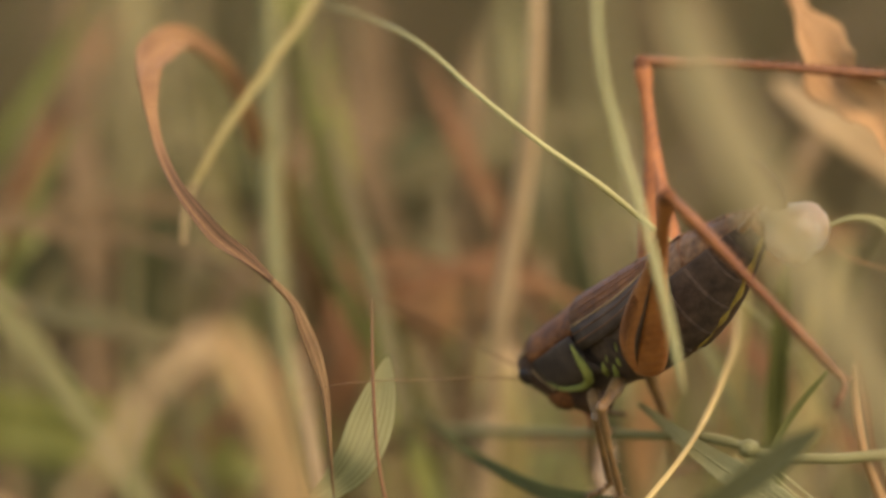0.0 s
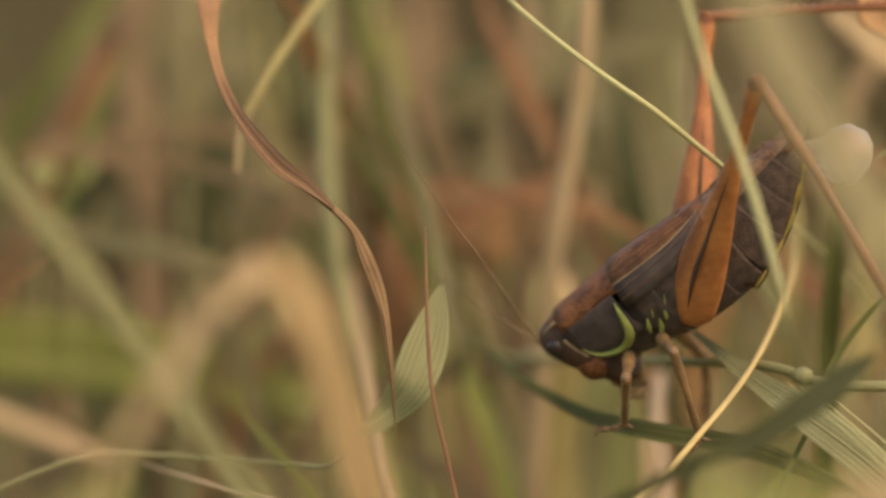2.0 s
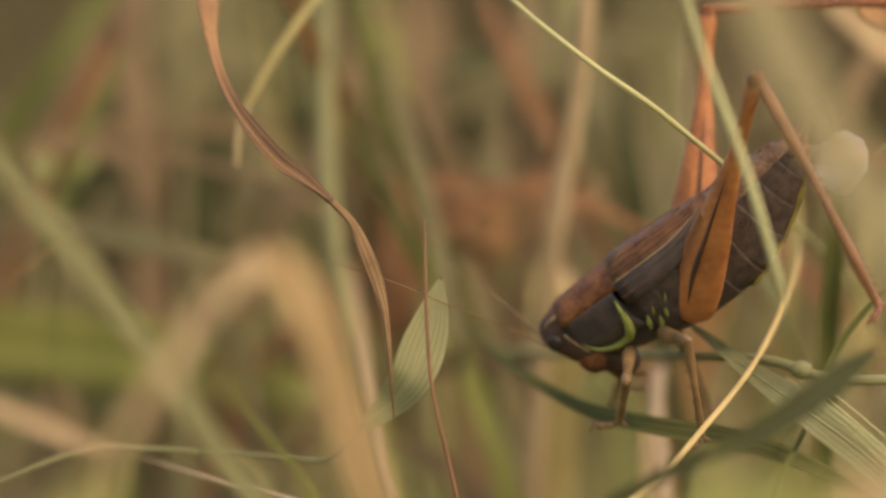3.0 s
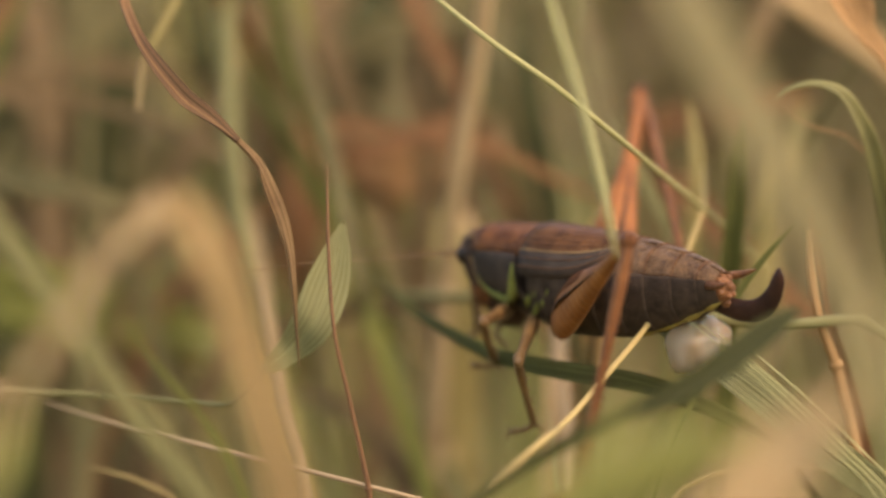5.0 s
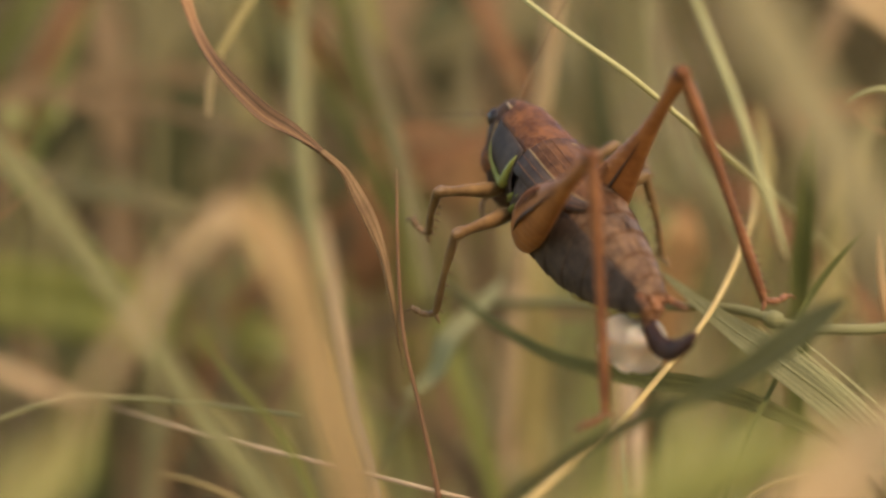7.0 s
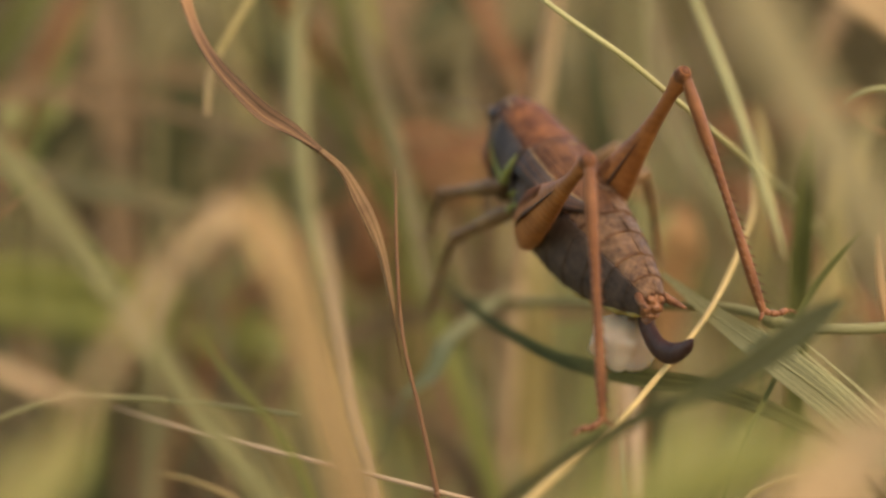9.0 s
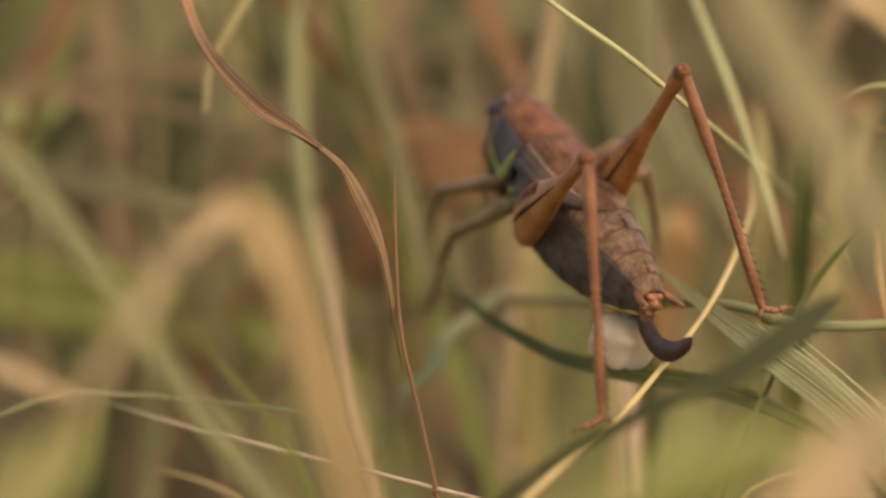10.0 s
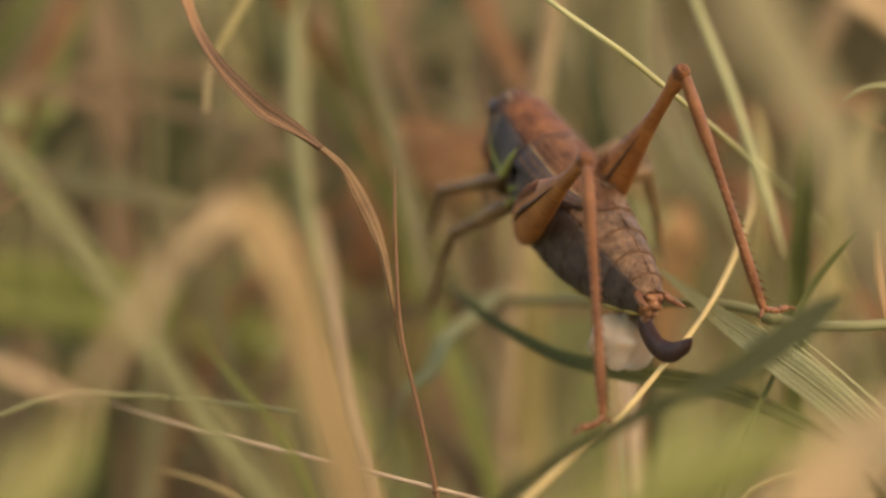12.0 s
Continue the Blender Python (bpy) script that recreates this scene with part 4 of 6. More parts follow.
blade("grass_plant", [foot((-6.66, -15, -14.54), 3), (-6.90, -15, -13.20), (-7.85, -15, -10.97), (-9.34, -15, -8.74), (-11.42, -15, -6.36), (-13.50, -15, -3.54)], [0.4, 0.42, 0.42, 0.38, 0.3, 0.05], GREEN, "narrow bright green blade leaning over", rib=0.07, fold=0.5)
stalk("grass_plant", [foot((-11.17, 12, -16.85), 2), (-11.82, 12, -14.25), (-14.09, 12, -13.28), (-16.52, 12, -12.63)], [0.1, 0.11, 0.1, 0.03], STRAW, "short pale straw end lying low", sides=6)
stalk("straw_stem", [foot((14.64, -5, -15.03), -2), (16.79, -5, -13.13), (18.32, -5, -12.42), (20.17, -5, -12.05), (22.55, -4, -12.00), (25.17, -4, -12.31)], [0.06, 0.1, 0.11, 0.1, 0.08, 0.03], STRAW, "hair-thin cream straw sticking out", "straw", sides=6)
stalk("straw_stem", [foot((-3.89, 6, -14.78), 1), (-3.89, 6, -14.78), (-4.36, 8, -12.47), (-5.32, 12, -9.71), (-6.19, 20, -5.96), (-6.88, 28, -2.69), (-7.56, 34, 0.38), (-8.14, 38, 2.84)], [0.4, 0.4, 0.42, 0.45, 0.52, 0.58, 0.58, 0.4], DUSTY, "cream dry straw standing low behind", "straw", group=BG)
blade("grass_plant", [foot((-4.94, 30, -15.05), 2), (-4.59, 30, -14.36), (-6.27, 28, -10.87), (-7.59, 26, -5.39)], 0.9, STRAW, "cream dry blade standing low behind", tip=0.3)
blade("grass_plant", [foot((-3.13, 60, -17.12), 0), (-16.93, 60, -13.39), (-19.92, 60, -9.66), (-22.53, 60, -7.42), (-27.15, 62, -5.96)], 2.6, SAGE, "sage green low blade among meadow grass", tip=0.2)

stalk("withered_grass", [foot((-26.88, 12, 1.2), -3), (-26.88, 12, 1.2), (-25.59, 12, 2.01), (-23.96, 12, 3.31), (-22.6, 12, 4.32)], [0.05, 0.06, 0.07, 0.06, 0.02], DRY, "thin dark dry thread of grass", "withered grass", sides=6)
stalk("withered_grass", [foot((26.85, 10, 6.36), 3), (26.85, 10, 6.36), (25.07, 10, 6.84), (23.94, 10, 7.32), (23.23, 10, 8.03)], [0.05, 0.06, 0.07, 0.06, 0.02], ORANGE, "thin rusty withered thread of grass", "withered grass", sides=6)
stalk("straw_stem", [foot((10.39, 8, -16.45), 0), (10.39, 8, -16.45), (10.26, 8, -13.24), (10.1, 9, -11.03), (9.91, 10, -9.29)], [0.09, 0.09, 0.09, 0.08, 0.03], WHITISH, "thin pale stem low under the cricket", "straw", sides=6)
blade("grass_plant", [foot((19.48, 22, -3.78), 2), (19.48, 22, -3.78), (18.59, 21, -1.77), (16.75, 21, 2.24), (15.13, 22, 5.59), (14.34, 23, 7.96)], [0.3, 0.6, 0.75, 0.7, 0.5, 0.1], SAGE, "sage narrow blade beyond the jumping leg", group=BG)
blade("grass_plant", [foot((7.01, 34, 6.14), -2), (7.01, 34, 6.14), (3.87, 33, 6.47), (0.42, 33, 7.33), (-2.35, 33, 7.68), (-4.79, 34, 8.91)], [0.3, 0.7, 0.8, 0.7, 0.5, 0.1], RUST, "rusty narrow blade behind the head", group=BG)

# in front of the cricket
FG = "grass blades in front of the cricket"
# bent blade: left limb's shade and right limb's sun are put into two tans
blade("grass_plant", [foot((-20.27, -66, -13.14), -10), (-20.27, -66, -13.14), (-17.96, -64, -9.9), (-15.85, -62, -6.23), (-13.93, -56, -3.05), (-12.16, -50, 0.16), (-10.75, -46, 1.46), (-9.98, -44, 2.12), (-9.07, -44, 1.48), (-7.67, -44, -0.51), (-6.41, -43, -4.28), (-5.3, -42, -8.08), (-4.23, -41, -11.91), foot((-4.31, -41, -14.08), 4)],
      [0.9, 0.9, 1.0, 1.1, 1.25, 1.4, 1.55, 1.7, 1.9, 2.1, 2.1, 2.1, 2.1, 2.1], DUSTY, "tan dry blade broken over into a sharp bend, its shaded limb coloured duller", group=FG, fold=0.3, steps=6, twist=[55, 55, 55, 50, 45, 40, 20, 0, 0, 0, 0, 0, 0, 0], dry=[(SUNLIT, 6, "end beyond the bend, coloured warmer and lighter as if sunlit")])
blade("grass_plant", [foot((-6.28, -32, -15.67), 6), (-8.52, -32, -12.44), (-12.16, -32, -7.96), (-14.96, -32, -4.04), (-18.61, -32, 0.87), (-21.97, -32, 5.07), (-25.61, -32, 9.84)], [1.1, 1.1, 1.1, 1.1, 1.1, 1.1, 0.4], SAGE, "sage green blade crossing low among meadow grass", group=FG, fold=0.3)
blade("grass_plant", [foot((21.03, -62, -1.98), 8), (21.03, -62, -1.98), (18.7, -62, 2.23), (16.4, -62, 6.28), (14.6, -62, 9.28), (13.45, -62, 11.53), (12.4, -62, 14.03), (11.15, -62, 17.53)], [1.6, 1.6, 1.95, 2.2, 2.3, 2.2, 2.0, 1.5], WHEAT, "broad wheat-coloured blade well in front of the cricket", group=FG, fold=0.3)
blade("grass_plant", [foot((0.90, -62, -13.98), -6), (4.33, -66, -12.77), (7.28, -66, -10.92), (10.23, -66, -9.45), (12.94, -66, -8.58), (15.15, -66, -8.14), (16.87, -66, -8.04)], [0.8, 0.9, 1.1, 1.2, 1.1, 0.8, 0.2], LIMEY, "yellow-green blade low in front of the cricket", group=FG, fold=0.3)
blade("grass_plant", [foot((3.02, -52, -16.10), -6), (5.88, -52, -14.28), (8.74, -52, -12.59), (12.12, -52, -10.95), (15.24, -52, -9.65), (18.10, -52, -9.08)], [0.9, 1.1, 1.3, 1.3, 1.0, 0.2], GREEN, "green blade low in front of the cricket", group=FG, fold=0.3)
blade("grass_plant", [foot((9.21, -46, -15.41), -3), (10.01, -46, -12.22), (10.80, -46, -9.29), (12.14, -46, -6.63)], [0.9, 0.9, 0.8, 0.1], LIMEY, "short yellow-green blade tip in front of the cricket", group=FG, fold=0.3)
blade("grass_plant", [foot((18.12, -59, -19.20), 2), (15.59, -59, -13.64), (16.98, -59, -10.85), (18.88, -59, -8.70), (21.66, -59, -6.55)], [3.2, 3.7, 3.6, 3.0, 0.6], TAN, "pale tan blade low in front of the cricket", group=FG, fold=0.3)
blade("grass_plant", [foot((-21.27, -60, -19.13), 2), (-20.77, -60, -13.58), (-18.75, -60, -11.06), (-16.99, -60, -9.05), (-15.98, -60, -7.03)], [2.4, 2.8, 2.9, 2.2, 0.4], LIMEY, "light green blade low in front of the cricket", group=FG, fold=0.3)

# ---- the bush-cricket; its own space in millimetres: x to the head, y to its left, z to its back ----


def loft(bm, rings, close=True):
    """A skin over rings of points (mm)."""
    vs = [[bm.verts.new(Vector(p) * MM) for p in r] for r in rings]
    n = len(vs[0])
    for a, b in zip(vs, vs[1:]):
        for j in range(n):
            bm.faces.new((a[j], a[(j + 1) % n], b[(j + 1) % n], b[j]))
    if close:
        bm.faces.new(vs[0][::-1])
        bm.faces.new(vs[-1])


def oval(x, zc, hh, hw, n=20, power=2.3, lean=0.0):
    out = []
    for j in range(n):
        a = 2 * math.pi * j / n
        c, s = math.cos(a), math.sin(a)
        y = hw * math.copysign(abs(c) ** (2 / power), c)
        z = hh * math.copysign(abs(s) ** (2 / power), s)
        out.append((x + lean * z, y, zc + z))
    return out


def ball(bm, centre, radii, seg=14, rings=9):
    for_rings = []
    for i in range(1, rings):
        a = math.pi * i / rings
        for_rings.append([(centre[0] - radii[0] * math.cos(a), centre[1] + radii[1] * math.sin(a) * math.cos(b), centre[2] + radii[2] * math.sin(a) * math.sin(b)) for b in [2 * math.pi * j / seg for j in range(seg)]])
    loft(bm, for_rings)


cricket = tagged(new("bush_cricket"), "brown and black female bush-cricket climbing among grass", "insect")
cricket.empty_display_size = 0.002
GROWN = 1.08
cricket.scale = (GROWN,) * 3

# abdomen: overlapping rings, mottled above, dark below
ABD = [(-8.6, 0.3, 0.8, 0.7), (-7.6, 0.22, 1.28, 1.05), (-6.2, 0.02, 1.83, 1.4), (-4.6, -0.15, 2.3, 1.7), (-3.0, -0.27, 2.62, 1.95), (-1.4, -0.33, 2.78, 2.1), (0.2, -0.33, 2.83, 2.2), (1.8, -0.3, 2.75, 2.2), (3.2, -0.2, 2.5, 2.0)]
abd = spline(ABD, 4)
bm = bmesh.new()
loft(bm, [oval(x, zc - 0.12, hh * 0.93, hw * 0.93) for x, zc, hh, hw in abd if x > -3.4])
part("abdomen", bm, UMBER, cricket, "dark umber belly")
bm = bmesh.new()
loft(bm, [oval(x, zc - 0.12, hh * 0.93, hw * 0.93) for x, zc, hh, hw in abd if x < -1.2])
abdomen_end = part("abdomen_end", bm, UMBER, cricket, "umber hind half of the belly, bent up or straight")
BEND_AT = Vector((-2.6, 0, 0.2))
fine_abd = spline(ABD, 8)


def segment_shell(ring, a0, a1, steps, rough_by):
    """One plate of a belly segment: an arc from angle a0 to a1, thick, a little swollen at its hind edge, with uneven relief."""
    outer = []
    for i, (x, zc, hh, hw) in enumerate(ring):
        u = i / (len(ring) - 1)
        swell = 1.0 + 0.028 * (1 - u)
        row = []
        for j in range(steps + 1):
            a = a0 + (a1 - a0) * j / steps
            c, s = math.cos(a), math.sin(a)
            at = Vector((x, hw * c, hh * s))
            out = swell + rough_by * (noise.noise(at * 2.2) + 0.8 * noise.noise(at * 5.1))
            row.append((x, hw * out * math.copysign(abs(c) ** 0.87, c), zc + hh * out * math.copysign(abs(s) ** 0.87, s)))
        outer.append(row)
    return [o + [(x, y * 0.92, z * 0.92) for x, y, z in o[::-1]] for o in outer]


for k in range(len(ABD) - 1):
    ring = fine_abd[8 * k:8 * k + 11]
    tail_side = abdomen_end if k < 4 else cricket
    bm = bmesh.new()
    loft(bm, segment_shell(ring, 0.5, math.pi - 0.5, 26, 0.02))
    bmesh.ops.recalc_face_normals(bm, faces=bm.faces)
    tergite = part("tergite", bm, TERGUM, tail_side)
    # the keel along the back and the pale hem of the plate
    x0, x1 = ring[0], ring[7]
    bm = bmesh.new()
    tube(bm, [(x0[0], 0, x0[1] + x0[2] * 1.05), (x0[0] * 0.6 + x1[0] * 0.4, 0, (x0[1] + x0[2]) * 0.6 + (x1[1] + x1[2]) * 0.4 + 0.07), (x1[0], 0, x1[1] + x1[2] * 1.0)], [0.1, 0.08, 0.02], world=False, sides=6)
    part("keel", bm, TERGUM, tergite, "low keel along the back")
    bm = bmesh.new()
    x, zc, hh, hw = ring[0]
    tube(bm, [(x - 0.02, hw * 1.025 * math.copysign(abs(math.cos(a)) ** 0.87, math.cos(a)), zc + hh * 1.025 * math.sin(a) ** 0.87) for a in (0.52, 0.75, 1.2, 1.57, 1.94, 2.39, 2.62)], 0.04, world=False, sides=6)
    part("hem", bm, RUSTY, tergite, "rusty hem of the plate")
    bm = bmesh.new()
    flank = segment_shell(ring, -0.95, 0.52, 16, 0.008)
    loft(bm, flank)
    loft(bm, [[(x, -y, z) for x, y, z in r[::-1]] for r in flank])
    bmesh.ops.recalc_face_normals(bm, faces=bm.faces)
    part("pleurite", bm, PLEURON, tail_side)
bm = bmesh.new()
for sgn in (1, -1):
    tube(bm, [(x, sgn * hw * (0.58 + 0.05 * math.sin(i * 2.1)), zc - hh * 0.84) for i, (x, zc, hh, hw) in enumerate(spline(ABD[:6], 2))], [0.05, 0.18, 0.12, 0.24, 0.12, 0.23, 0.1, 0.18, 0.05, 0.12, 0.02], world=False, steps=3)
part("belly_stripe", bm, YELLOW, abdomen_end, "yellow stripe along the belly")
bm = bmesh.new()
ball(bm, (-8.3, 0, 0.15), (0.75, 0.72, 0.85))
for x, y, z, r in ((-8.6, 0.3, 0.7, 0.26), (-8.6, -0.3, 0.7, 0.26), (-8.85, 0, 0.4, 0.3), (-8.6, 0.42, 0.15, 0.28), (-8.6, -0.42, 0.15, 0.28), (-8.4, 0, 0.85, 0.22), (-8.85, 0.16, -0.1, 0.24), (-8.85, -0.16, -0.1, 0.24), (-8.7, 0, -0.5, 0.36)):
    ball(bm, (x, y, z), (r * 1.25, r, r * 0.9), 9, 7)
part("tail_plate", bm, REDDISH, abdomen_end, "reddish tail plates")
for sgn in (1, -1):
    bm = bmesh.new()
    tube(bm, [(-8.2, sgn * 0.75, 0.6), (-9.1, sgn * 1.05, 0.75), (-9.9, sgn * 1.15, 1.0)], [0.24, 0.19, 0.04], world=False)
    part("cercus", bm, REDDISH, abdomen_end, "short reddish cercus")
# ovipositor: a flat sabre curving up
bm = bmesh.new()
arc = spline([(0.2, 0, 0.1, 0.55), (-1.1, 0, -0.4, 0.62), (-2.3, 0, -0.45, 0.6), (-3.3, 0, 0.0, 0.56), (-4.0, 0, 0.75, 0.44), (-4.35, 0, 1.4, 0.3), (-4.45, 0, 1.75, 0.08)], 6)
rings_o = []
for k, q in enumerate(arc):
    c = Vector(q[:3])
    tan = (Vector(arc[min(k + 1, len(arc) - 1)][:3]) - Vector(arc[max(k - 1, 0)][:3])).normalized()
    up = Vector((0, 1, 0)).cross(tan)
    rings_o.append([c + up * (q[3] * math.sin(a)) + Vector((0, 0.24 * min(1, q[3] * 2.5) * math.cos(a), 0)) for a in [2 * math.pi * j / 12 for j in range(12)]])
loft(bm, rings_o)
bmesh.ops.recalc_face_normals(bm, faces=bm.faces)
sabre = part("ovipositor", bm, BLADE_DARK, abdomen_end, "dark curved ovipositor")
# white sac under the tail: two soft lobes grown together
bm = bmesh.new()
rings_s = []
for i in range(1, 18):
    a = math.pi * i / 18
    row = []
    for j in range(24):
        b_ = 2 * math.pi * j / 24
        d = Vector((-math.cos(a), math.sin(a) * math.cos(b_), math.sin(a) * math.sin(b_)))
        r = 1.68 * (1 - 0.16 * math.exp(-(d.y / 0.22) ** 2) * (0.5 - 0.5 * d.z)) * (1 + 0.14 * noise.noise(d * 1.9) + 0.05 * noise.noise(d * 4.3))
        row.append((d.x * r * 0.95, d.y * r * 1.12, d.z * r * 0.92))
    rings_s.append(row)
loft(bm, rings_s)
tube(bm, [(0.2, 0, 0.8), (0.5, 0, 1.4), (0.8, 0, 1.9)], [0.9, 0.6, 0.35], world=False)
sac = part("spermatophore", bm, JELLY, abdomen_end, "milky white jelly sac")

# thorax
bm = bmesh.new()
loft(bm, [oval(x, zc, hh, hw) for x, zc, hh, hw in spline([(0.6, -0.6, 1.9, 1.7), (2.2, -0.7, 2.0, 1.75), (3.4, -0.65, 2.0, 1.6), (4.4, -0.6, 1.9, 1.4), (6.0, -0.3, 1.7, 1.25), (7.0, -0.1, 1.5, 1.1)], 3)])
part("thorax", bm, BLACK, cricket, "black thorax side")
for sgn in (1, -1):
    for (x, z, r) in ((3.3, -0.95, 0.34), (2.75, -1.3, 0.3), (2.65, -0.55, 0.26), (2.1, -0.95, 0.36), (1.7, -0.4, 0.24), (3.1, -1.75, 0.22)):
        bm = bmesh.new()
        tube(bm, [(x + 0.22, sgn * (2.22 - 0.12 * x), z - 0.42), (x, sgn * (2.34 - 0.12 * x), z), (x - 0.2, sgn * (2.4 - 0.12 * x), z + 0.4)], [0.05, r * 0.55, 0.05], world=False, flat=0.5)
        part("side_patch", bm, LIME, cricket, "lime green side patch")


def saddle(x0, x1, inset, lift, a0, a1, drop):
    """A curved shield over the thorax; a: angle from one side over the back to the other."""
    rings = []
    for i in range(9):
        u = i / 8
        x = x0 + (x1 - x0) * u
        hw, hh, zc = 2.05 - 0.5 * u, 2.35 - 0.25 * u, 0.15
        row = []
        for j in range(15):
            a = a0 + (a1 - a0) * j / 14
            c, s = math.cos(a), math.sin(a)
            z = zc + (hh + lift) * (math.copysign(abs(s) ** 0.75, s) if s > 0 else s * drop)
            row.append((x + (0.55 * s if s < 0 else 0), (hw + lift) * math.copysign(abs(c) ** 0.8, c), z))
        rings.append(row + [(p[0], p[1] * (1 - inset), p[2] * (1 - inset)) for p in row[::-1]])
    bm = bmesh.new()
    loft(bm, rings)
    bmesh.ops.recalc_face_normals(bm, faces=bm.faces)
    return bm


part("pronotum_disc", saddle(3.0, 7.3, 0.06, 0.08, 0.5, math.pi - 0.5, 1), BROWN, cricket, "brown saddle plate")
for sgn in (1, -1):
    bm = saddle(3.85, 7.2, 0.06, 0.04, -0.75, 0.52, 0.8)
    if sgn < 0:
        bmesh.ops.scale(bm, vec=(1, -1, 1), verts=bm.verts)
        bmesh.ops.reverse_faces(bm, faces=bm.faces)
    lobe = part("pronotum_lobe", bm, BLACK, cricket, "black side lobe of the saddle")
    edge = []
    for x, z in ((3.9, 1.15), (4.0, 0.6), (4.1, 0.0), (4.32, -0.6), (4.75, -1.02), (5.35, -1.18), (6.05, -1.0), (6.6, -0.55), (6.95, 0.1)):
        u = (x - 3.85) / 3.35
        hw, hh = 2.17 - 0.5 * u, 2.42 - 0.25 * u
        s = min(0.95, (z - 0.15) / hh) ** (1 / 0.75) if z > 0.15 else (z - 0.15) / (0.8 * hh)
        edge.append((x, sgn * hw * math.sqrt(1 - s * s) ** 0.8 * 1.02, z))
    bm = bmesh.new()
    tube(bm, edge, [0.04, 0.13, 0.21, 0.26, 0.26, 0.2, 0.13, 0.07, 0.02], world=False, steps=5)
    part("lobe_margin", bm, LIME, lobe, "lime green margin")
bm = bmesh.new()
tube(bm, [(3.05, 1.75, 1.25), (2.95, 1.0, 2.35), (2.95, 0, 2.6), (2.95, -1.0, 2.35), (3.05, -1.75, 1.25)], 0.09, world=False)
part("collar_seam", bm, VEIN, cricket, "pale hind seam of the saddle")

# head: high crown, face slanting back to the mouth
HEAD_RINGS = [(2.02, 7.5, 0.4, 0.4), (1.8, 7.7, 0.95, 0.9), (1.2, 7.75, 1.22, 1.3), (0.4, 7.55, 1.36, 1.5), (-0.5, 7.2, 1.34, 1.55), (-1.4, 6.85, 1.2, 1.42), (-2.2, 6.55, 0.98, 1.18), (-2.9, 6.3, 0.68, 0.85), (-3.2, 6.2, 0.3, 0.4)]
bm = bmesh.new()
loft(bm, [[(xc + hx * math.cos(a), hy * math.sin(a), z) for a in [2 * math.pi * j / 20 for j in range(20)]] for z, xc, hx, hy in spline(HEAD_RINGS, 3)])
bmesh.ops.recalc_face_normals(bm, faces=bm.faces)
head = part("head", bm, UMBER, cricket, "dark head with brown crown and slanting face")
bm = bmesh.new()
loft(bm, [[(x, y * w, z + 0.5 - abs(y) ** 2 * 0.35) for y in (-1, -0.5, 0, 0.5, 1)] + [(x, y * w, z - abs(y) ** 2 * 0.35) for y in (1, 0.5, 0, -0.5, -1)] for x, w, z in ((6.6, 1.0, 1.55), (7.4, 1.0, 1.68), (8.2, 0.75, 1.5), (8.8, 0.38, 1.12), (9.05, 0.2, 0.75))])
bmesh.ops.recalc_face_normals(bm, faces=bm.faces)
part("crown", bm, BROWN, head, "brown crown")
for sgn in (1, -1):
    bm = bmesh.new()
    ball(bm, (8.2, sgn * 1.2, 0.85), (0.46, 0.3, 0.52))
    part("eye", bm, EYE, head, "dark glossy eye")
    bm = bmesh.new()
    tube(bm, [(7.5, sgn * 1.4, 1.0), (7.3, sgn * 1.52, 0.3), (7.0, sgn * 1.56, -0.5)], 0.05, world=False)
    part("cheek_line", bm, VEIN, head, "pale line behind the eye")
    bm = bmesh.new()
    ball(bm, (7.2, sgn * 1.12, -1.0), (0.85, 0.44, 0.95))
    part("cheek", bm, BROWN, head, "dull brown cheek")
    bm = bmesh.new()
    tube(bm, [(6.6, sgn * 0.5, -2.8), (7.0, sgn * 0.8, -3.4), (6.6, sgn * 0.9, -3.9), (6.2, sgn * 0.9, -4.1)], [0.14, 0.13, 0.12, 0.1], world=False)
    part("palp", bm, OLIVE, head, "brown palp")
    bm = bmesh.new()
    tube(bm, [(8.95, sgn * 0.25, 1.15), (8.3, sgn * 0.68, 1.72), (7.4, sgn * 0.98, 1.95), (6.7, sgn * 0.98, 1.85)], [0.04, 0.07, 0.08, 0.05], world=False)
    part("crown_line", bm, VEIN, head, "pale line beside the crown")
bm = bmesh.new()
ball(bm, (6.75, 0, -2.6), (0.7, 0.8, 0.75))
part("mouth", bm, BROWN, head, "brown mouthparts")
feelers = []
for sgn, bend in ((1, -2.5), (-1, 1.5)):
    bm = bmesh.new()
    tube(bm, [(0, 0, 0), (2.5, sgn * 0.3, bend * 0.1), (6, sgn * 0.7, bend * 0.3), (11, sgn * 1.0, bend * 0.55), (16, sgn * 1.2, bend)], [0.065, 0.048, 0.038, 0.03, 0.01], world=False, sides=6)
    f = part("antenna", bm, OLIVE, cricket, "long thread-like antenna")
    f.location = Vector((9.0, sgn * 0.3, 0.35)) * MM
    feelers.append(f)

